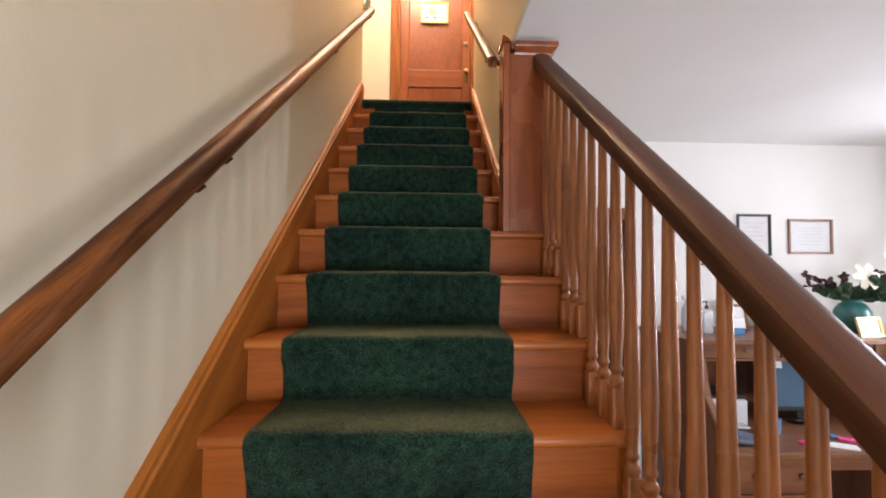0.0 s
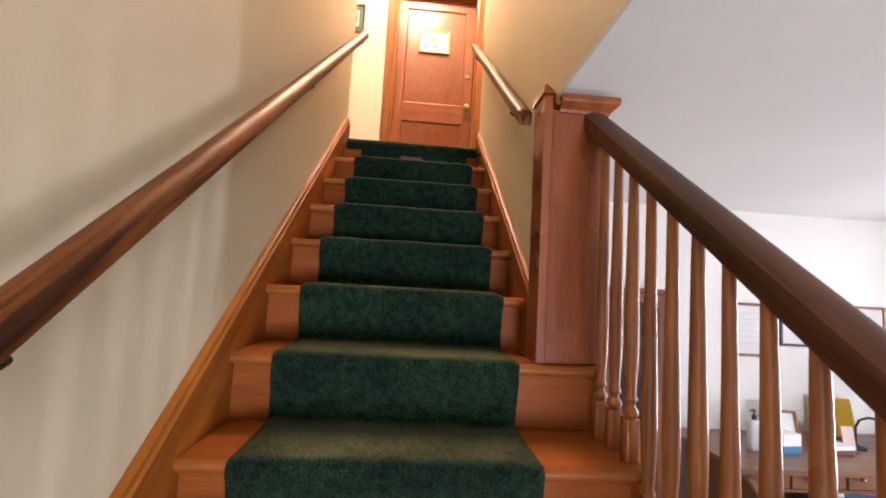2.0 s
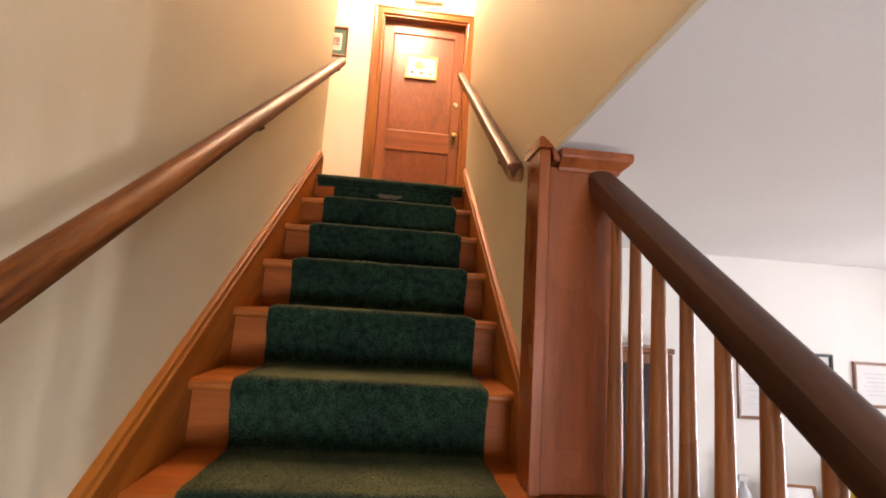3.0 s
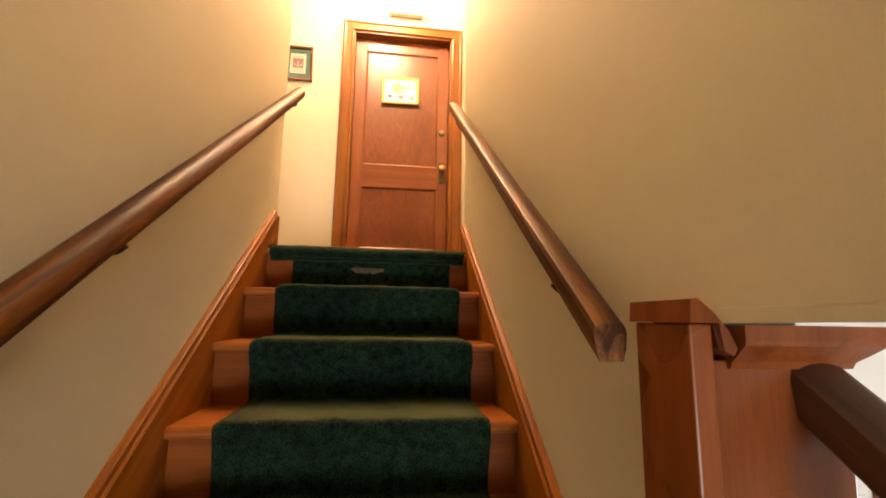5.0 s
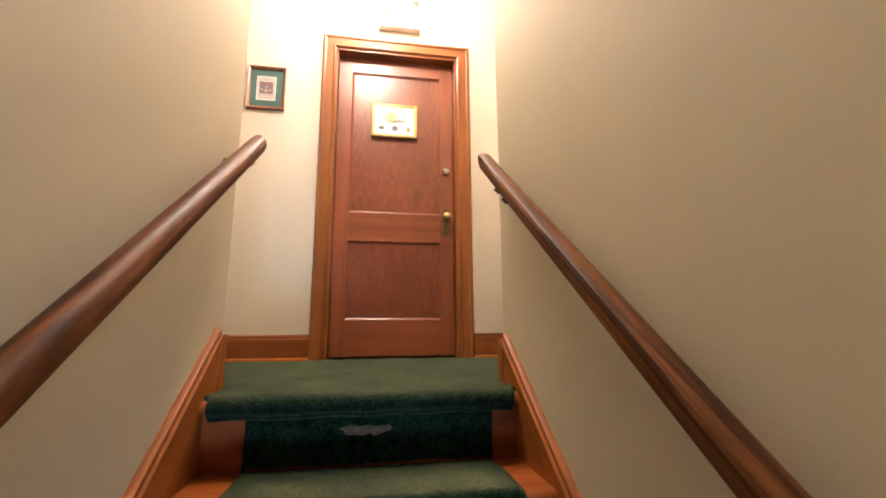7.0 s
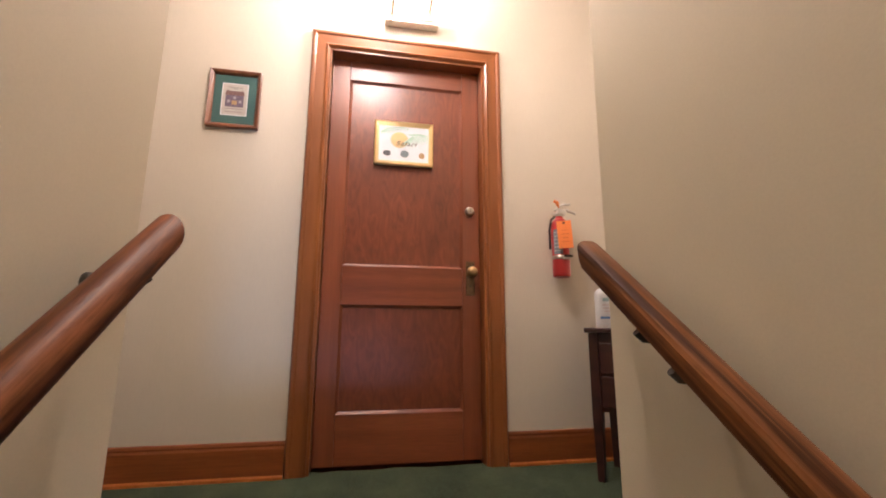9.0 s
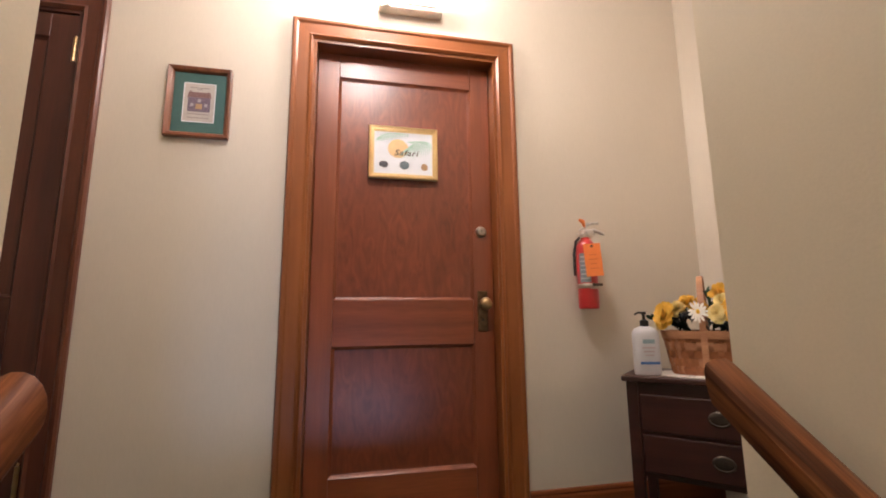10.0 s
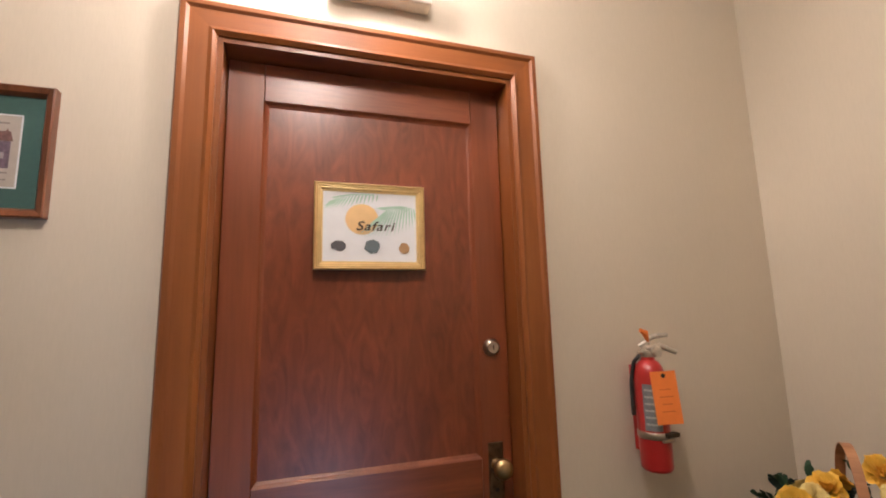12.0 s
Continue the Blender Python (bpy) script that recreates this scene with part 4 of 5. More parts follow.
for z0, z1 in ((0.305, 0.435), (0.448, 0.578)):
    dr = part("drawer_front", box(0.060, CW - 0.060, 0.008, 0.021, z0, z1, bevel=0.004), MAHOGANY, chest)
    zc = (z0 + z1) / 2
    bm = bmesh.new()
    bmesh.ops.create_uvsphere(bm, u_segments=20, v_segments=8, radius=1)
    for v in bm.verts:
        v.co = (CW / 2 + v.co.x * 0.036, 0.0075 + min(v.co.y, 0) * 0.005, zc + v.co.z * 0.027)
    smooth(part("pull_plate", bm, PEWTER, dr, "oval dark metal pull"), 60)
    bm = bmesh.new()
    tube(bm, [(CW / 2 + 0.032 * math.cos(a), -0.006 - 0.006 * abs(math.sin(a)), zc + 0.004 + 0.022 * math.sin(a)) for a in [radians(180 + 18 * k) for k in range(11)]], 0.0032, 8)
    smooth(part("pull_ring", bm, PEWTER, dr), 60)

on_chest = lambda u, v, turn=0: chest_at @ pose(u, v, CH, 0, 0, turn)
# doily
doily = bmesh.new()
pts = []
for k in range(96):
    a = 2 * math.pi * k / 96
    wav = 1 + 0.035 * math.sin(a * 24)
    pts.append((0.190 * wav * abs(math.cos(a)) ** 0.7 * (1 if math.cos(a) > 0 else -1), 0.125 * wav * abs(math.sin(a)) ** 0.7 * (1 if math.sin(a) > 0 else -1)))
prism(doily, pts, "z", 0.0005, 0.003)
d = part("doily", doily, plain("white_lace", (0.72, 0.68, 0.62), 0.9, vary=0.15, size=200, bump=0.4))
d.matrix_world = on_chest(0.305, 0.135)
tagged(d, "white scalloped lace doily under the basket", "doily")

# lotion bottle with a pump


def pump_bottle(m, w, depth, h, colour, label):
    ob = thing("pump_bottle", label, "bottle")
    ob.matrix_world = m
    bm = bmesh.new()
    rings = []
    for s, z in ((0.94, 0), (1.0, 0.006), (1.0, h * 0.80), (0.96, h * 0.88), (0.78, h * 0.95), (0.42, h), (0.28, h * 1.01)):
        rings.append([bm.verts.new((w / 2 * s * math.copysign(abs(math.cos(a)) ** 0.6, math.cos(a)), depth / 2 * s * math.copysign(abs(math.sin(a)) ** 0.6, math.sin(a)), z)) for a in [2 * math.pi * k / 28 for k in range(28)]])
    for a, b in zip(rings, rings[1:]):
        for i in range(28):
            bm.faces.new((a[i], a[(i + 1) % 28], b[(i + 1) % 28], b[i]))
    bm.faces.new(rings[0][::-1])
    bm.faces.new(rings[-1])
    b = part("bottle_body", bm, colour, ob)
    smooth(b, 45)
    bm = bmesh.new()
    r = w * 0.17
    turned(bm, [(r, h), (r, h + 0.022), (r * 0.6, h + 0.026), (r * 0.35, h + 0.028), (r * 0.35, h + 0.045), (r * 0.62, h + 0.047), (r * 0.62, h + 0.056), (r * 0.3, h + 0.058)], 14)
    tube(bm, [(0, 0, h + 0.052), (-w * 0.22, 0, h + 0.054), (-w * 0.36, 0, h + 0.046)], [0.0045, 0.004, 0.0035], 8)
    smooth(part("pump", bm, plain("black_plastic", (0.012, 0.012, 0.012), 0.35, vary=0.1), ob, "black pump head"), 40)
    return ob, b


MILKY = plain("milky_plastic", (0.66, 0.66, 0.68), 0.32, vary=0.05)
bottle, bottle_body = pump_bottle(on_chest(0.085, 0.075, 30), 0.096, 0.062, 0.183, MILKY, "white plastic hand-lotion pump bottle on the chest")
BLUEINK = plain("label_blue", (0.10, 0.22, 0.52), 0.4, vary=0.1)
part("label_stripe", box(-0.036, 0.036, -0.0325, -0.0302, 0.040, 0.050), BLUEINK, bottle_body)
part("label_mark", box(-0.022, 0.022, -0.0325, -0.0302, 0.118, 0.134), plain("label_teal_grey", (0.33, 0.45, 0.50), 0.4, vary=0.2, size=150), bottle_body)
for k in range(3):
    part("label_bar", box(-0.025 + 0.004 * k, 0.025 - 0.004 * k, -0.0325, -0.0302, 0.100 - 0.014 * k, 0.104 - 0.014 * k), plain("label_pink_grey", (0.58, 0.46, 0.46), 0.4, vary=0.2), bottle_body)

# ---- basket of artificial flowers ----
basket = thing("flower_basket", "woven wooden basket of yellow and white artificial flowers", "basket")
basket.matrix_world = on_chest(0.285, 0.165) @ Matrix.Diagonal((0.88, 0.90, 1.22, 1))
SPLINT = wood("basket_splint", (0.23, 0.080, 0.026), (0.44, 0.185, 0.062), "x", 0.5, 0.1, 18)
SPLINT_P = wood("pale_basket_splint", (0.36, 0.165, 0.070), (0.58, 0.31, 0.15), "x", 0.5, 0.1, 18)
BH = 0.135


def rim_point(a, z, out=0.0):
    """A point of the basket's wall: a rounded rectangle that flares upwards."""
    s = 0.80 + 0.20 * z / BH
    c, q = math.cos(a), math.sin(a)
    return Vector(((0.168 * s + out) * math.copysign(abs(c) ** 0.55, c), (0.110 * s + out) * math.copysign(abs(q) ** 0.55, q), z))


NST = 40
for band in range(5):
    bm = bmesh.new()
    z0, z1 = 0.006 + band * 0.024, 0.028 + band * 0.024
    lo, hi, lo2, hi2 = [], [], [], []
    for k in range(NST * 2):
        a = 2 * math.pi * k / (NST * 2)
        out = 0.0035 * math.cos(math.pi * (k / 2 + band)) * 1.0
        for row, z, extra in ((lo, z0, 0), (hi, z1, 0), (lo2, z0, -0.002), (hi2, z1, -0.002)):
            row.append(bm.verts.new(rim_point(a, z, out + extra)))
    m = NST * 2
    for k in range(m):
        e = (k + 1) % m
        bm.faces.new((lo[k], lo[e], hi[e], hi[k]))
        bm.faces.new((lo2[e], lo2[k], hi2[k], hi2[e]))
        bm.faces.new((hi[k], hi[e], hi2[e], hi2[k]))
        bm.faces.new((lo[e], lo[k], lo2[k], lo2[e]))
    smooth(part("weaver", bm, SPLINT if band != 3 else SPLINT_P, basket), 60)
for k in range(NST):
    a0, a1 = 2 * math.pi * (k - 0.32) / NST, 2 * math.pi * (k + 0.32) / NST
    bm = bmesh.new()
    rows = [[bm.verts.new(rim_point(a, z, 0.0034 * math.cos(math.pi * (k + (z - 0.017) / 0.024)) * -1 - e)) for a, e in ((a0, 0), (a1, 0), (a1, 0.0015), (a0, 0.0015))] for z in [0.002 + 0.0061 * i for i in range(21)]]
    for p, q in zip(rows, rows[1:]):
        for i in range(4):
            bm.faces.new((p[i], p[(i + 1) % 4], q[(i + 1) % 4], q[i]))
    part("stake", bm, SPLINT if k % 3 else SPLINT_P, basket)
bm = bmesh.new()
m = 64
rows = [[bm.verts.new(rim_point(2 * math.pi * k / m, z, o)) for k in range(m)] for z, o in ((0.112, 0.006), (0.112, -0.006), (0.136, -0.006), (0.136, 0.006))]
for p, q in zip(rows, rows[1:] + rows[:1]):
    for k in range(m):
        bm.faces.new((p[k], p[(k + 1) % m], q[(k + 1) % m], q[k]))
bmesh.ops.recalc_face_normals(bm, faces=bm.faces[:])
part("rim", bm, SPLINT_P, basket, "pale bent rim band")
part("base", prism(bmesh.new(), [tuple(rim_point(2 * math.pi * k / 32, 0.0, -0.003)[:2]) for k in range(32)], "z", 0.003, 0.007), SPLINT, basket)
bm = bmesh.new()
arc = []
for k in range(25):
    a = math.pi * k / 24
    yv, zv = 0.112 * math.cos(a), 0.10 + 0.205 * math.sin(a) ** 0.8
    if k in (0, 24):
        zv = 0.02
    arc.append([bm.verts.new((xv, yv * r, zv * 1.0 + (0.003 if r > 1 else 0))) for xv, r in ((-0.012, 1.0), (0.012, 1.0), (0.012, 1.035), (-0.012, 1.035))])
for p, q in zip(arc, arc[1:]):
    for i in range(4):
        bm.faces.new((p[i], p[(i + 1) % 4], q[(i + 1) % 4], q[i]))
bmesh.ops.recalc_face_normals(bm, faces=bm.faces[:])
smooth(part("handle", bm, SPLINT_P, basket, "flat bent wooden handle"), 40)
part("moss_filling", turned(bmesh.new(), [(0.095, 0.10), (0.098, 0.118), (0.06, 0.128), (0.01, 0.13)], 20), plain("dark_foam", (0.008, 0.014, 0.008), 0.9, vary=0.4, size=80, bump=0.6), basket)

PETAL_Y = plain("yellow_petal", (0.90, 0.56, 0.045), 0.6, vary=0.22, size=22, bump=0.15)
PETAL_P = plain("pale_yellow_petal", (0.88, 0.73, 0.28), 0.6, vary=0.18, size=22, bump=0.15)
PETAL_W = plain("white_petal", (0.80, 0.77, 0.66), 0.6, vary=0.10, size=30, bump=0.1)
LEAF = plain("artificial_leaf", (0.030, 0.075, 0.035), 0.5, vary=0.4, size=35, bump=0.2)
LEAF_D = plain("dark_artificial_leaf", (0.008, 0.022, 0.016), 0.55, vary=0.4, size=35, bump=0.2)


def petal(bm, base, out, up, length, width, curl, cup=0.3):
    """One petal: a cupped, tapering blade that curls at its tip."""
    out, up = out.normalized(), up.normalized()
    side = out.cross(up)
    rows = []
    for i in range(5):
        s = i / 4
        w = width * (0.35 + 1.35 * s - 0.85 * s * s) * (1.0 if i < 4 else 0.62)
        mid = base + out * length * s + up * (curl * s * s * length)
        rows.append([bm.verts.new(mid + side * w * c + up * (cup * w * abs(c) ** 1.6)) for c in (-1, -0.5, 0, 0.5, 1)])
    for a, b in zip(rows, rows[1:]):
        for i in range(4):
            bm.faces.new((a[i], a[i + 1], b[i + 1], b[i]))


def rose(at, aim, size, m, seed):
    r = random.Random(seed)
    bm = bmesh.new()
    q = Vector(aim).to_track_quat("Z", "Y")
    for ring, (count, rad, lean, ln) in enumerate(((5, 0.10, 1.40, 0.42), (6, 0.18, 1.15, 0.55), (8, 0.26, 0.85, 0.66), (10, 0.32, 0.50, 0.74), (11, 0.34, 0.12, 0.78))):
        for k in range(count):
            a = 2 * math.pi * (k + 0.5 * ring + r.uniform(-0.15, 0.15)) / count
            flat = Vector((math.cos(a), math.sin(a), 0))
            out = q @ (flat * math.cos(lean) + Vector((0, 0, math.sin(lean))))
            up = q @ (Vector((0, 0, math.cos(lean))) - flat * math.sin(lean))
            petal(bm, Vector(at) + q @ (flat * size * rad * 0.5), out, up, size * ln * r.uniform(0.85, 1.1), size * 0.40, r.uniform(-0.5, 0.1), 0.30)
    smooth(part("rose", bm, m, basket), 80)


def daisy(at, aim, size, seed):
    r = random.Random(seed)
    q = Vector(aim).to_track_quat("Z", "Y")
    bm = bmesh.new()
    for k in range(13):
        a = 2 * math.pi * k / 13 + r.uniform(-0.08, 0.08)
        flat = q @ Vector((math.cos(a), math.sin(a), 0.1))
        petal(bm, Vector(at), flat, q @ Vector((0, 0, 1)), size * r.uniform(0.85, 1.05), size * 0.15, r.uniform(-0.3, 0.1), 0.1)
    f = part("daisy", bm, PETAL_W, basket)
    smooth(f, 80)
    bm = bmesh.new()
    bmesh.ops.create_icosphere(bm, subdivisions=2, radius=size * 0.2)
    bmesh.ops.translate(bm, verts=bm.verts[:], vec=Vector(at) + (q @ Vector((0, 0, 1))) * size * 0.08)
    part("flower_heart", bm, PETAL_Y, f)


def spray(parent, at, way, length, leaves, m, seed, leaf_size=0.024):
    """A stalk with leaves on both sides."""
    r = random.Random(seed)
    bm = bmesh.new()
    p0, d = Vector(at), Vector(way).normalized()
    path = [p0 + d * length * s + Vector((0, 0, -0.25 * length * s * s)) for s in (0, 0.33, 0.66, 1)]
    tube(bm, path, [0.002, 0.0018, 0.0015, 0.001], 6)
    for k in range(leaves):
        s = (k + 1) / leaves
        p = p0 + d * length * s + Vector((0, 0, -0.25 * length * s * s))
        away = Vector((r.uniform(-1, 1), r.uniform(-1, 1), r.uniform(-0.3, 0.7)))
        out = (d * 0.7 + away * 0.8).normalized()
        up = out.orthogonal().normalized()
        petal(bm, p, out, up if up.z > 0 else -up, leaf_size * r.uniform(0.8, 1.4), leaf_size * 0.42, r.uniform(-0.4, 0.1), 0.25)
    smooth(part("leaf_spray", bm, m, parent), 80)


FL = 0.178
for k, (at, aim, size, m) in enumerate((
        ((-0.145, -0.085, FL + 0.005), (-0.5, -0.75, 0.5), 0.052, PETAL_Y), ((-0.165, -0.035, FL - 0.01), (-0.9, -0.3, 0.4), 0.040, PETAL_P),
        ((-0.06, -0.02, FL + 0.040), (-0.1, -0.4, 0.9), 0.046, PETAL_Y), ((-0.10, -0.05, FL + 0.025), (-0.3, -0.5, 0.8), 0.038, PETAL_P),
        ((0.075, 0.02, FL + 0.070), (0.2, -0.5, 0.85), 0.050, PETAL_Y), ((0.115, -0.01, FL + 0.045), (0.4, -0.5, 0.8), 0.040, PETAL_Y),
        ((0.105, -0.085, FL + 0.015), (0.2, -0.8, 0.5), 0.042, PETAL_Y), ((0.150, -0.095, FL - 0.015), (0.5, -0.8, 0.3), 0.040, PETAL_P),
        ((0.055, -0.10, FL + 0.012), (0.0, -0.9, 0.5), 0.036, PETAL_P), ((0.075, -0.055, FL + 0.045), (0.1, -0.7, 0.8), 0.036, PETAL_P),
        ((-0.02, 0.07, FL + 0.03), (-0.1, 0.6, 0.8), 0.042, PETAL_Y), ((-0.11, 0.05, FL + 0.01), (-0.5, 0.5, 0.8), 0.042, PETAL_P))):
    rose(at, aim, size, m, k + 1)
daisy((-0.012, -0.118, FL + 0.015), (0.0, -0.9, 0.45), 0.038, 11)
daisy((0.125, -0.135, FL - 0.02), (0.3, -0.9, 0.3), 0.032, 12)
daisy((0.175, -0.06, FL - 0.035), (0.8, -0.5, 0.2), 0.034, 13)
r = random.Random(31)
for k in range(12):
    a = r.uniform(0, 2 * math.pi)
    spray(basket, (0.09 * math.cos(a), 0.06 * math.sin(a), 0.13), (0.9 * math.cos(a), 0.7 * math.sin(a), 0.75), r.uniform(0.07, 0.12), 9, LEAF_D, 40 + k, 0.03)
for k, (p, w, ln) in enumerate((((0.13, -0.04, 0.15), (1, -0.15, 0.30), 0.15), ((0.12, -0.07, 0.14), (0.9, -0.5, 0.06), 0.13), ((-0.05, 0.05, 0.16), (-0.4, 0.4, 1.0), 0.10), ((-0.12, 0.02, 0.15), (-1, 0.1, 0.5), 0.11), ((0.02, 0.04, 0.19), (0.1, 0.1, 1), 0.09), ((0.14, 0.0, 0.15), (0.9, 0.2, 0.6), 0.12), ((-0.10, 0.05, 0.15), (-0.7, 0.3, 0.8), 0.10))):
    spray(basket, p, w, ln, 12, LEAF, 70 + k, 0.026)
for k in range(5):
    bm = bmesh.new()
    bmesh.ops.create_icosphere(bm, subdivisions=2, radius=0.012)
    bmesh.ops.translate(bm, verts=bm.verts[:], vec=(-0.075 + 0.012 * k, -0.085 + 0.006 * (k % 2), FL + 0.004 * (k % 3)))
    part("dark_berry", bm, plain("dark_berry", (0.006, 0.008, 0.012), 0.5, vary=0.2), basket)

# candle jar
jar = thing("candle_jar", "dark red candle in a clear glass jar", "candle")
jar.matrix_world = on_chest(0.495, 0.06, 40)
bm = turned(bmesh.new(), [(0.044, 0.002), (0.046, 0.005), (0.047, 0.105), (0.049, 0.110), (0.046, 0.110), (0.0445, 0.105), (0.0435, 0.012), (0.01, 0.010)], 28, cap=False)
smooth(part("glass_jar", bm, glass("clear_jar_glass"), jar, "clear glass jar"), 40)
smooth(part("wax", turned(bmesh.new(), [(0.040, 0.013), (0.0425, 0.016), (0.0425, 0.094), (0.040, 0.096), (0.003, 0.096)], 28), plain("dark_red_wax", (0.16, 0.032, 0.024), 0.4, vary=0.15), jar, "dark red wax"), 40)
bm = bmesh.new()
rows = [[bm.verts.new((0.0483 * math.cos(a), 0.0483 * math.sin(a), z)) for a in [radians(228 + 84 * k / 12) for k in range(13)]] for z in (0.022, 0.086)]
for k in range(12):
    bm.faces.new((rows[0][k], rows[0][k + 1], rows[1][k + 1], rows[1][k]))
jl = part("jar_label", bm, plain("brown_label", (0.20, 0.085, 0.055), 0.5, vary=0.25, size=60), jar, "brown printed label")
bm = bmesh.new()
rows = [[bm.verts.new((0.0487 * math.cos(radians(270 + 26 * math.cos(b) * s)), 0.0487 * math.sin(radians(270 + 26 * math.cos(b) * s)), 0.052 + 0.022 * math.sin(b) * s)) for b in [2 * math.pi * k / 24 for k in range(24)]] for s in (1.0, 0.5)]
for k in range(24):
    bm.faces.new((rows[0][k], rows[0][(k + 1) % 24], rows[1][(k + 1) % 24], rows[1][k]))
bm.faces.new(rows[1])
part("label_oval", bm, plain("label_blush", (0.46, 0.30, 0.26), 0.5, vary=0.3, size=90), jl)

# ---- twig wreath on the landing's end wall ----
wreath = thing("twig_wreath", "dark twig wreath hanging on the landing wall", "wreath")
TWIG = plain("dark_twig", (0.085, 0.048, 0.030), 0.8, vary=0.5, size=60, bump=0.5)
r = random.Random(12)
WC = Vector((EAST_X - 0.032, 3.845, 4.49))
for k in range(64):
    a0 = r.uniform(0, 2 * math.pi)
    rad, dz, dx = 0.098 + r.uniform(-0.026, 0.026), r.uniform(-0.008, 0.008), r.uniform(-0.022, 0.020)
    span = r.uniform(2.0, 4.5)
    path = [WC + Vector((dx + 0.008 * math.sin(3 * a + k), (rad + 0.006 * math.sin(4 * a + k)) * math.cos(a), (rad + 0.006 * math.cos(5 * a)) * math.sin(a) + dz)) for a in [a0 + span * i / 22 for i in range(23)]]
    smooth(part("twig", tube(bmesh.new(), path, r.uniform(0.003, 0.0055), 6), TWIG, wreath), 60)
for k in range(12):
    a = r.uniform(0, 2 * math.pi)
    p = WC + Vector((-0.012, 0.11 * math.cos(a), 0.11 * math.sin(a)))
    out = Vector((r.uniform(-0.5, 0.1), math.cos(a) + r.uniform(-0.8, 0.8), math.sin(a) + r.uniform(-0.8, 0.8) - 0.3)).normalized()
    part("loose_twig", tube(bmesh.new(), [p, p + out * 0.014, p + out * 0.028 + Vector((0, 0, -0.006))], [0.0022, 0.0018, 0.001], 5), TWIG, wreath)
spray(wreath, WC + Vector((-0.02, 0.07, -0.10)), (0, 0.5, -0.3), 0.05, 8, plain("dried_grey_leaf", (0.16, 0.125, 0.15), 0.8, vary=0.4), 5, 0.022)
spray(wreath, WC + Vector((-0.02, 0.02, -0.10)), (0, -0.5, -0.2), 0.05, 8, TWIG, 6, 0.016)

# ---- sitting room: roll-top desk ----
DX0, DX1, DYF, DYB, DZ, HZ = 1.74, 3.42, 2.04, 2.985, 0.330, 0.905
desk = thing("roll_top_desk", "oak roll-top desk with a drawered upper shelf and open top", "desk")
prof = [(DYF + 0.03, FLOOR), (DYB, FLOOR), (DYB, HZ - 0.03), (2.38, HZ - 0.03), (2.30, HZ - 0.04), (2.245, HZ - 0.08), (2.225, HZ - 0.15), (2.215, HZ - 0.23), (2.185, HZ - 0.31), (2.12, HZ - 0.39), (2.075, HZ - 0.45), (2.05, HZ - 0.53), (DYF + 0.03, DZ - 0.03)]
for x in (DX0, DX1 - 0.03):
    part("end_panel", prism(bmesh.new(), prof, "x", x, x + 0.03), DESK_Z, desk)
bm = bmesh.new()
for (ya, za), (yb, zb) in zip(prof[3:11], prof[4:12]):
    tube(bm, [(DX0 - 0.006, ya, za), (DX0 - 0.006, yb, zb)], 0.011, 6)
part("curved_edge", bm, DESK, desk)
part("desktop", box(DX0 + 0.0305, DX1 - 0.0305, DYF, DYB - 0.02, DZ - 0.032, DZ, bevel=0.006), DESK, desk)
part("desktop_edge", box(DX0 - 0.012, DX1 + 0.012, DYF - 0.02, DYF - 0.0005, DZ - 0.034, DZ - 0.002, bevel=0.006), DESK, desk)
part("upper_top", box(DX0 - 0.015, DX1 + 0.015, 2.33, DYB, HZ - 0.028, HZ, bevel=0.005), DESK, desk)
part("back_panel", box(DX0 + 0.0305, DX1 - 0.0305, DYB - 0.018, DYB, FLOOR + 0.05, HZ - 0.029), DESK_Z, desk)
part("shelf", box(DX0 + 0.0305, DX1 - 0.0305, 2.46, DYB - 0.0185, HZ - 0.16, HZ - 0.145), DESK, desk)
for k in range(5):
    x0 = DX0 + 0.035 + k * 0.322
    part("partition", box(x0 - 0.004, x0 + 0.004, 2.47, DYB - 0.02, HZ - 0.145, HZ - 0.0285), DESK_Z, desk)
    dr = part("small_drawer", box(x0 + 0.008, x0 + 0.314, 2.455, 2.475, HZ - 0.140, HZ - 0.034, bevel=0.004), DESK, desk)
    for dx in (0.08, 0.24):
        smooth(part("drawer_knob", along_y(bmesh.new(), [(0.006, 0), (0.006, 0.008), (0.013, 0.013), (0.013, 0.018), (0.004, 0.022)], x0 + dx, 2.455, HZ - 0.087, 12), DESK, dr), 50)
for x0, x1 in ((DX0 + 0.0305, 2.36), (2.95, DX1 - 0.0305)):
    part("pedestal", box(x0, x1, DYF + 0.05, DYB - 0.05, FLOOR + 0.04, DZ - 0.0325), DESK_Z, desk)
    for k in range(3):
        z1 = DZ - 0.05 - k * 0.2
        dr = part("drawer", box(x0 + 0.015, x1 - 0.015, DYF + 0.030, DYF + 0.0495, z1 - 0.185, z1, bevel=0.006), DESK, desk)
        for dx in (0.16, x1 - x0 - 0.16):
            smooth(part("drawer_knob", along_y(bmesh.new(), [(0.010, 0), (0.009, 0.012), (0.020, 0.020), (0.021, 0.028), (0.005, 0.034)], x0 + dx, DYF + 0.030, z1 - 0.09, 14), DESK, dr), 50)
part("kneehole_drawer", box(2.362, 2.948, DYF + 0.03, DYF + 0.05, DZ - 0.115, DZ - 0.036, bevel=0.004), DESK, desk)
BLACK = plain("black_plastic_matt", (0.015, 0.016, 0.018), 0.45, vary=0.15)
GREYP = plain("pale_grey_plastic", (0.55, 0.56, 0.57), 0.45, vary=0.06)
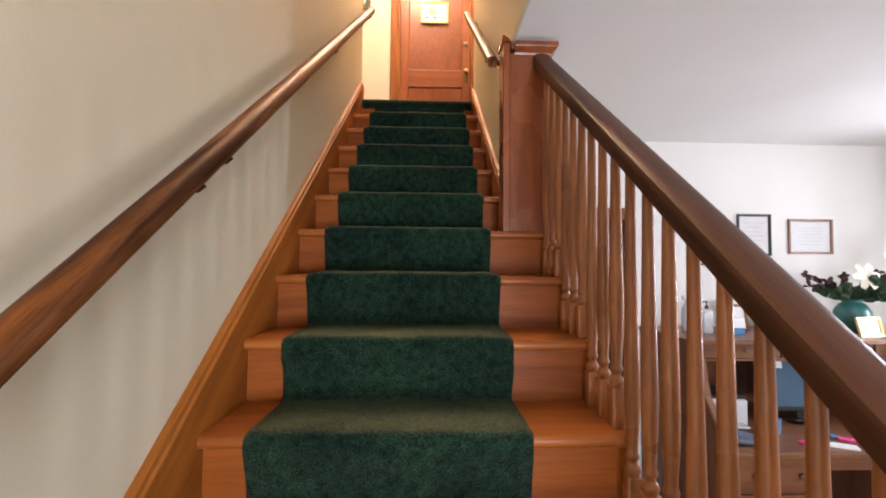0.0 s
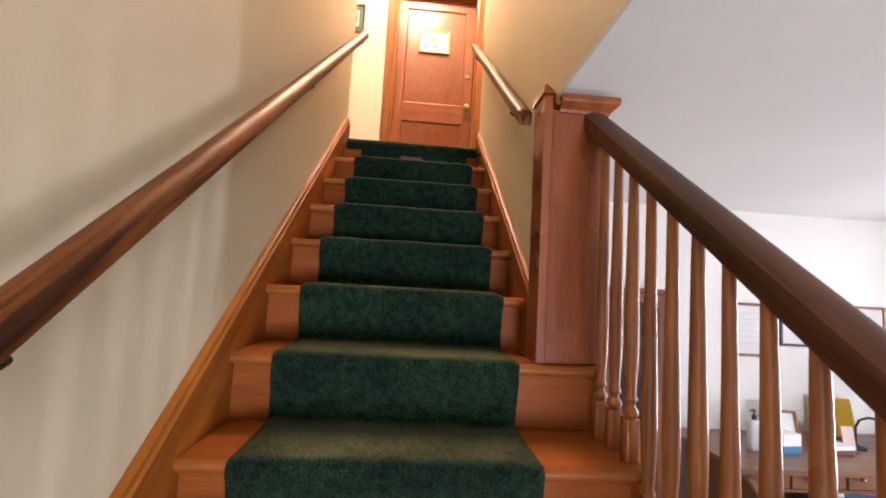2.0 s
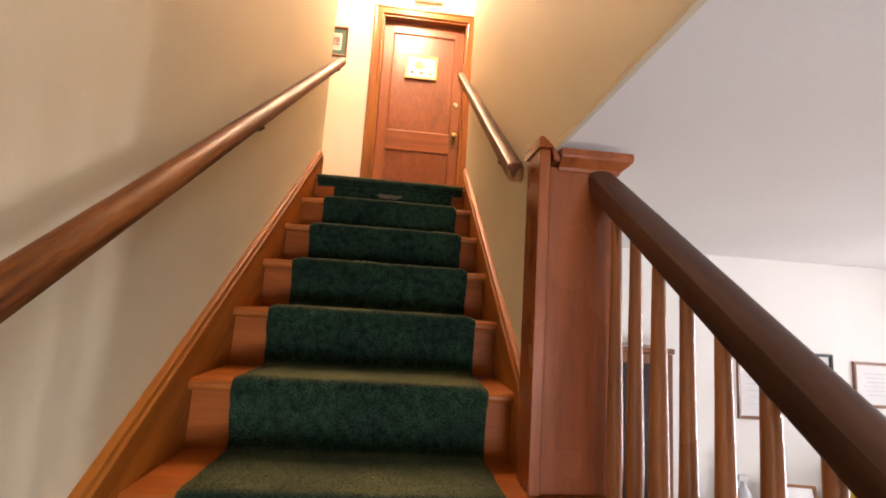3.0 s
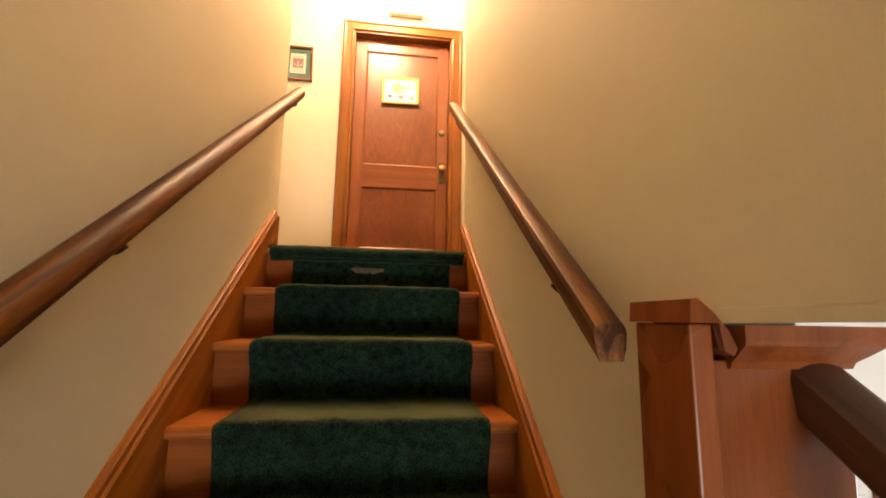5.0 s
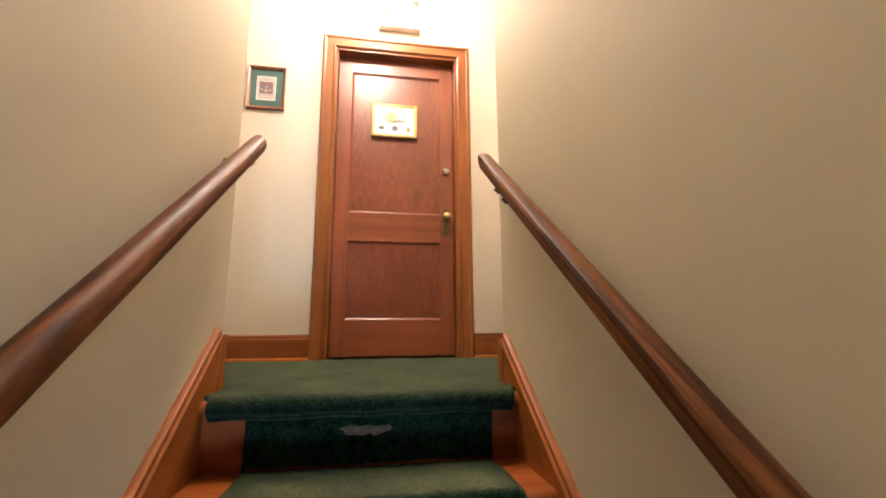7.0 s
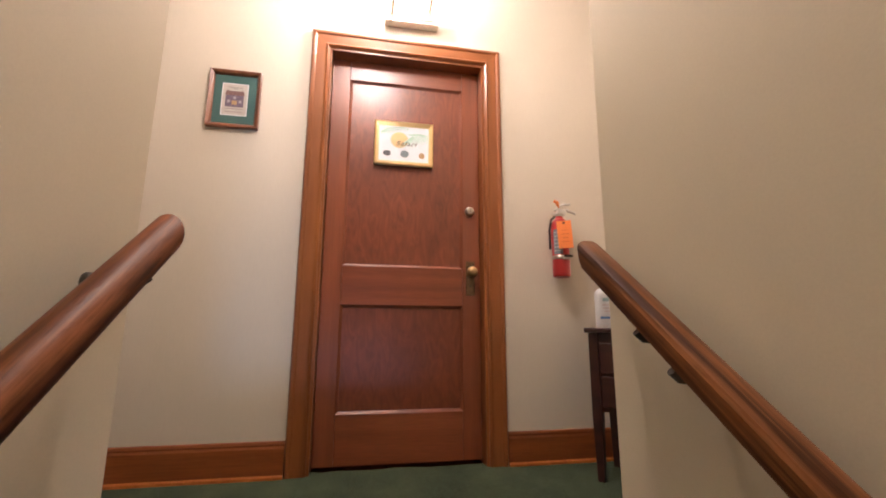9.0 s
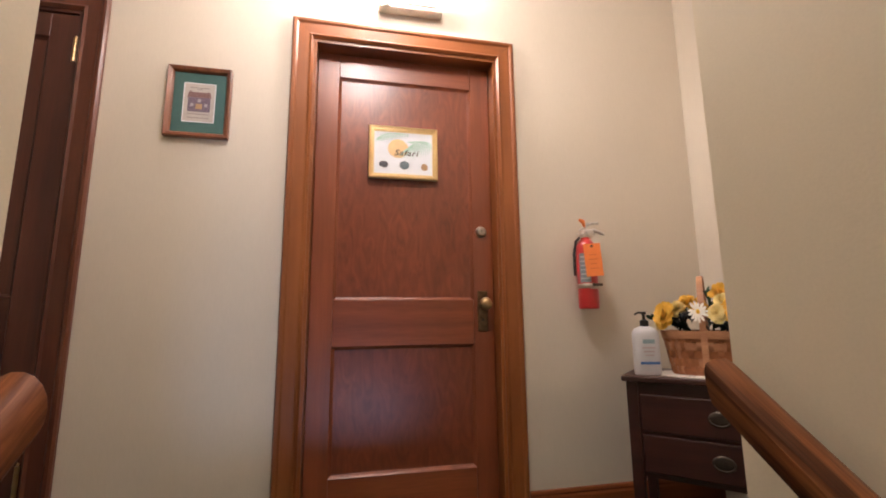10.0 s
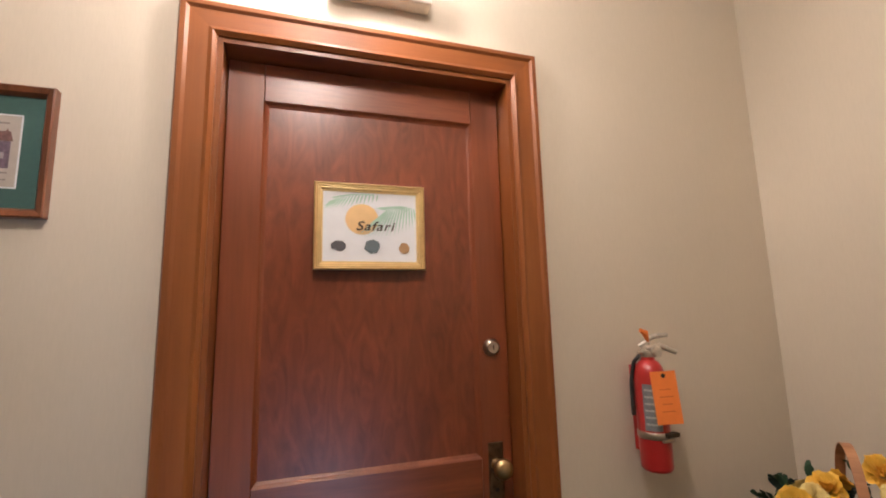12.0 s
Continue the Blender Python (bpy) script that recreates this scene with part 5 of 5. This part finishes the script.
WHITECARD = plain("white_paper", (0.78, 0.78, 0.77), 0.7, vary=0.04)
PINK = plain("pink_paper", (0.85, 0.06, 0.24), 0.7, vary=0.05)
BLUE = plain("blue_plastic", (0.04, 0.20, 0.38), 0.4, vary=0.1)
CERT = plain("certificate_paper", (0.66, 0.66, 0.65), 0.6, vary=0.06, size=12)


def placed(ob, m):
    ob.matrix_world = m
    return ob


monitor = placed(thing("computer_monitor", "black flat computer monitor tilted back on the desk", "monitor"), pose(2.62, 2.50, DZ, -12, 0, -6))
part("screen_case", box(-0.27, 0.27, 0, 0.03, 0.07, 0.42, bevel=0.008), BLACK, monitor)
part("screen", box(-0.25, 0.25, -0.003, -0.0005, 0.10, 0.40), plain("dark_blue_screen", (0.05, 0.12, 0.19), 0.12, vary=0.15, size=3), monitor, "glossy blue-grey screen")
part("stand", box(-0.10, 0.10, -0.06, 0.10, 0.012, 0.024, bevel=0.004), BLACK, monitor)
part("neck", box(-0.03, 0.03, 0.03, 0.055, 0.0245, 0.20), BLACK, monitor)
part("sticky_note", box(-0.17, -0.10, -0.006, -0.004, 0.35, 0.44), WHITECARD, monitor)
part("sticky_note", box(0.00, 0.07, -0.006, -0.004, 0.37, 0.44), PINK, monitor)
printer = placed(thing("printer", "pale grey desktop printer in the desk", "printer"), pose(2.02, 2.56, DZ, 0, 0, -4))
part("case", box(-0.16, 0.16, -0.12, 0.16, 0.0, 0.17, bevel=0.012), GREYP, printer)
part("lid", box(-0.15, 0.15, -0.10, 0.15, 0.171, 0.19, bevel=0.006), BLACK, printer)
part("paper_tray", box(-0.11, 0.11, -0.22, -0.121, 0.02, 0.032, bevel=0.003), GREYP, printer)
tray = placed(thing("shallow_dish", "shallow blue-grey dish on the desk", "dish"), pose(1.95, 2.20, DZ))
smooth(part("dish", turned(bmesh.new(), [(0.05, 0.0), (0.085, 0.012), (0.10, 0.03), (0.095, 0.03), (0.05, 0.008), (0.01, 0.007)], 24), plain("blue_grey_glaze", (0.20, 0.24, 0.32), 0.3, vary=0.1), tray), 50)
pen = placed(thing("pen", "thin dark blue pen standing in the dish", "pen"), pose(1.96, 2.21, DZ + 0.008, 0, -18, 0))
part("barrel", turned(bmesh.new(), [(0.002, 0), (0.005, 0.012), (0.005, 0.15), (0.003, 0.152)], 10), BLUE, pen)
cup = placed(thing("pen_cup", "dark blue cup of pens and a green marker", "cup"), pose(2.26, 2.33, DZ))
smooth(part("cup", turned(bmesh.new(), [(0.034, 0), (0.036, 0.005), (0.038, 0.095), (0.034, 0.095), (0.032, 0.01), (0.004, 0.008)], 20), BLUE, cup), 40)
for k, m in enumerate((BLUE, plain("green_plastic", (0.15, 0.42, 0.10), 0.4), BLACK)):
    part("marker", tube(bmesh.new(), [(0.01 * k - 0.01, 0, 0.012), (0.02 * k - 0.02, 0.01, 0.15)], 0.006, 8), m, cup)
for (x, y, w, d, turn, m, label, name) in ((2.33, 2.16, 0.10, 0.05, 12, PINK, "bright pink paper slips on the desk", "paper_slips"), (2.62, 2.20, 0.12, 0.05, -20, PINK, "bright pink folded paper on the desk", "paper_slips"), (2.46, 2.12, 0.20, 0.07, -28, WHITECARD, "white envelope lying on the desk", "envelope"), (2.57, 2.26, 0.06, 0.05, 8, BLUE, "small blue note pad on the desk", "note_pad")):
    p = part(name, box(-w / 2, w / 2, -d / 2, d / 2, 0.0005, 0.012, bevel=0.003), m)
    tagged(placed(p, pose(x, y, DZ, 0, 0, turn)), label, "paper")
# things on the desk's upper shelf
clear, clear_body = pump_bottle(pose(2.03, 2.62, HZ), 0.075, 0.06, 0.165, plain("frosted_plastic", (0.58, 0.60, 0.62), 0.3, vary=0.06), "clear pump bottle on the desk's upper shelf")
spray_b = placed(thing("spray_bottle", "tall clear spray bottle on the desk's upper shelf", "bottle"), pose(1.94, 2.70, HZ))
smooth(part("bottle_body", turned(bmesh.new(), [(0.034, 0), (0.036, 0.005), (0.036, 0.15), (0.026, 0.18), (0.013, 0.20), (0.013, 0.225)], 20), plain("cloudy_plastic", (0.50, 0.53, 0.56), 0.25, vary=0.08), spray_b), 40)
part("spray_head", box(-0.035, 0.015, -0.012, 0.012, 0.2255, 0.255, bevel=0.005), GREYP, spray_b)
tissue = placed(thing("tissue_box", "white and blue tissue box on the desk's upper shelf", "box"), pose(2.19, 2.60, HZ, 0, 0, 6))
part("carton", box(-0.06, 0.06, -0.05, 0.05, 0, 0.045, bevel=0.002), BLUE, tissue)
part("carton_top", box(-0.06, 0.06, -0.05, 0.05, 0.0452, 0.11, bevel=0.002), WHITECARD, tissue)
photo = placed(thing("photo_frame", "wooden photo frame leaning on the desk's upper shelf", "frame"), pose(2.32, 2.74, HZ, -14, 0, -8))
part("frame", mitred(bmesh.new(), -0.09, 0.09, 0, 0.19, 0, [(0, 0), (0, 0.014), (0.014, 0.012), (0.016, 0.004), (0.016, 0)]), DESK, photo)
part("sheet", box(-0.076, 0.076, -0.004, 0.008, 0.014, 0.176), WHITECARD, photo)
carton = placed(thing("small_carton", "low dark red carton with a white lid", "box"), pose(2.50, 2.60, HZ, 0, 0, 5))
part("carton", box(-0.07, 0.07, -0.05, 0.05, 0, 0.032, bevel=0.002), plain("dark_red_card", (0.13, 0.04, 0.035), 0.6), carton)
part("lid", box(-0.072, 0.072, -0.052, 0.052, 0.0325, 0.052, bevel=0.002), WHITECARD, carton)
stand = tagged(part("standing_card", box(-0.04, 0.04, -0.003, 0.003, 0, 0.13), plain("blush_card", (0.72, 0.55, 0.50), 0.6, vary=0.1, size=12)), "upright pale pink card on the desk's upper shelf", "card")
placed(stand, pose(2.66, 2.66, HZ, -9, 0, 4))
bag = tagged(part("yellow_folder", box(-0.13, 0.13, -0.02, 0.02, 0, 0.24, bevel=0.008), plain("mustard_card", (0.58, 0.33, 0.025), 0.6, vary=0.12)), "mustard yellow folder standing against the wall", "folder")
placed(bag, pose(2.80, 2.88, HZ + 0.004, -12, 0, -3))
neck = thing("desk_lamp", "small black gooseneck desk lamp", "lamp")
neck.location = (2.74, 2.70, HZ)
part("lamp_base", turned(bmesh.new(), [(0.05, 0), (0.05, 0.01), (0.02, 0.018), (0.01, 0.02)], 20), BLACK, neck)
smooth(part("gooseneck", tube(bmesh.new(), [(0, 0, 0.018), (0, 0, 0.12), (0.015, -0.01, 0.165), (0.05, -0.03, 0.185), (0.10, -0.05, 0.18)], 0.007, 8), BLACK, neck), 60)
vase = thing("flower_vase", "teal glazed vase of cream lilies and dark leaves", "vase")
vase.location = (3.12, 2.66, HZ)
vase.scale = (1.12, 1.12, 1.30)
smooth(part("vase_body", turned(bmesh.new(), [(0.05, 0), (0.075, 0.02), (0.098, 0.07), (0.095, 0.12), (0.07, 0.155), (0.05, 0.17), (0.06, 0.185), (0.052, 0.185), (0.04, 0.165)], 28), plain("teal_glaze", (0.02, 0.17, 0.16), 0.2, coat=0.5, vary=0.25, size=12), vase, "round teal glazed vase"), 50)
r = random.Random(77)
WINE = plain("dark_wine_leaf", (0.07, 0.025, 0.03), 0.6, vary=0.4)
for k in range(22):
    a = r.uniform(0, 2 * math.pi)
    dark = k % 2 == 0
    rise = r.uniform(0.75, 1.2) if dark else r.uniform(0.25, 0.8)
    spray(vase, (0.03 * math.cos(a), 0.03 * math.sin(a), 0.17), (math.cos(a) * 1.25, 0.7 * math.sin(a), rise), r.uniform(0.26, 0.36) if dark else r.uniform(0.15, 0.24), 16, WINE if dark else LEAF, 100 + k, 0.030 if dark else 0.055)
CREAM = plain("cream_petal", (0.80, 0.74, 0.60), 0.6, vary=0.1, size=25, bump=0.1)
for k, (x, y, z) in enumerate(((-0.05, -0.14, 0.31), (0.17, -0.10, 0.42), (0.17, -0.12, 0.25))):
    bm = bmesh.new()
    for i in range(6):
        a = 2 * math.pi * i / 6 + k
        q = Vector((0.3 * (x > 0) - 0.15, -1, 0.35)).to_track_quat("Z", "Y")
        petal(bm, Vector((x, y, z)), q @ Vector((math.cos(a), math.sin(a), 0.45)), q @ Vector((0, 0, 1)), 0.082, 0.028, -0.35, 0.2)
    smooth(part("lily", bm, CREAM, vase), 80)
gilt = placed(thing("photo_frame", "small gilt photo frame standing by the vase", "frame"), pose(3.06, 2.47, HZ, -14, 0, 6))
part("frame", mitred(bmesh.new(), -0.095, 0.095, 0, 0.13, 0, [(0, 0), (0, 0.014), (0.016, 0.010), (0.018, 0.004), (0.018, 0)]), GOLD, gilt)
part("sheet", box(-0.079, 0.079, -0.004, 0.008, 0.016, 0.114), WHITECARD, gilt)

# ---- framed certificates on the room's wall ----
for (x0, x1, z0, z1, m, label) in ((2.53, 2.80, 1.46, 1.79, BLACK, "certificate in a thin black frame"), (2.945, 3.305, 1.478, 1.755, FRAMEWOOD, "certificate in a brown wooden frame"), (2.16, 2.43, 1.38, 1.735, FRAMEWOOD, "certificate in a thin brown wooden frame")):
    f = thing("framed_certificate", label, "certificate", "certificates on the wall")
    part("frame", mitred(bmesh.new(), x0, x1, z0, z1, ROOM_N, [(0, 0), (0, 0.018), (0.014, 0.016), (0.018, 0.008), (0.018, 0)]), m, f)
    s = part("sheet", box(x0 + 0.016, x1 - 0.016, ROOM_N - 0.006, ROOM_N, z0 + 0.016, z1 - 0.016), CERT, f)
    for k in range(6):
        half = (x1 - x0) * (0.30 - 0.03 * (k % 3))
        zc = z1 - 0.07 - k * (z1 - z0 - 0.12) / 6
        part("printed_bar", box((x0 + x1) / 2 - half, (x0 + x1) / 2 + half, ROOM_N - 0.0068, ROOM_N - 0.0062, zc - 0.003, zc + 0.003), plain("faint_ink", (0.55, 0.55, 0.56), 0.7), s)

# ---- tall cabinet beside the desk ----
cab = thing("tall_cabinet", "tall narrow oak cabinet with a dark glazed door", "cabinet")
KX0, KX1, KY, KT = 1.21, 1.555, 2.72, 1.785
part("side_panel", box(KX0, KX0 + 0.02, KY, ROOM_N - 0.004, FLOOR, KT - 0.03), DESK_Z, cab)
part("side_panel", box(KX1 - 0.02, KX1, KY, ROOM_N - 0.004, FLOOR, KT - 0.03), DESK_Z, cab)
part("cabinet_top", box(KX0 - 0.012, KX1 + 0.012, KY - 0.02, ROOM_N - 0.004, KT - 0.0295, KT, bevel=0.006), DESK, cab)
part("cabinet_back", box(KX0 + 0.0205, KX1 - 0.0205, ROOM_N - 0.02, ROOM_N - 0.005, FLOOR, KT - 0.03), DARK_DOOR, cab)
for z in (FLOOR + 0.05, 0.1, 0.5, 0.9, 1.3):
    part("shelf", box(KX0 + 0.0205, KX1 - 0.0205, KY + 0.03, ROOM_N - 0.0205, z, z + 0.018), DARK_DOOR, cab)
cdoor = part("door_frame", mitred(bmesh.new(), KX0 + 0.003, KX1 - 0.003, FLOOR + 0.04, KT - 0.032, KY, [(0, -0.0), (0, 0.018), (0.048, 0.018), (0.052, 0.010), (0.052, 0.0)]), DESK_Z, cab)
part("pane", box(KX0 + 0.052, KX1 - 0.052, KY - 0.006, KY - 0.002, FLOOR + 0.09, KT - 0.083), plain("dark_glass", (0.03, 0.022, 0.02), 0.08, vary=0.1), cdoor, "dark glass pane")

# curtain holdback beside the window
hold = thing("curtain_holdback", "dark metal curtain holdback on the wall", "holdback")
smooth(part("arm", tube(bmesh.new(), [(ROOM_E, 2.86, 1.80), (ROOM_E - 0.06, 2.86, 1.80), (ROOM_E - 0.09, 2.86, 1.81), (ROOM_E - 0.10, 2.86, 1.835)], [0.02, 0.012, 0.012, 0.02], 10), PEWTER, hold), 50)
for name, label, frame_at in (("window_1", "white painted window frame in the east wall", "x"), ("window_2", "white painted window frame in the south wall", "y")):
    w = thing(name, label, "window", kind="structure")
    if frame_at == "x":
        for y in (WIN[0], WIN[1] - 0.03):
            part("window_frame", box(ROOM_E + 0.03, ROOM_E + 0.08, y, y + 0.03, WIN[2], WIN[3]), WHITE, w)
        for z in (WIN[2], 1.23, WIN[3] - 0.04):
            part("window_frame", box(ROOM_E + 0.031, ROOM_E + 0.079, WIN[0], WIN[1], z, z + 0.04), WHITE, w)
    else:
        for x in (0.18, 0.68, 1.18):
            part("window_frame", box(x, x + 0.04, ROOM_S - 0.08, ROOM_S - 0.03, 0.26, 1.30), WHITE, w)
        for z in (0.26, 1.26):
            part("window_frame", box(0.18, 1.22, ROOM_S - 0.079, ROOM_S - 0.031, z, z + 0.04), WHITE, w)
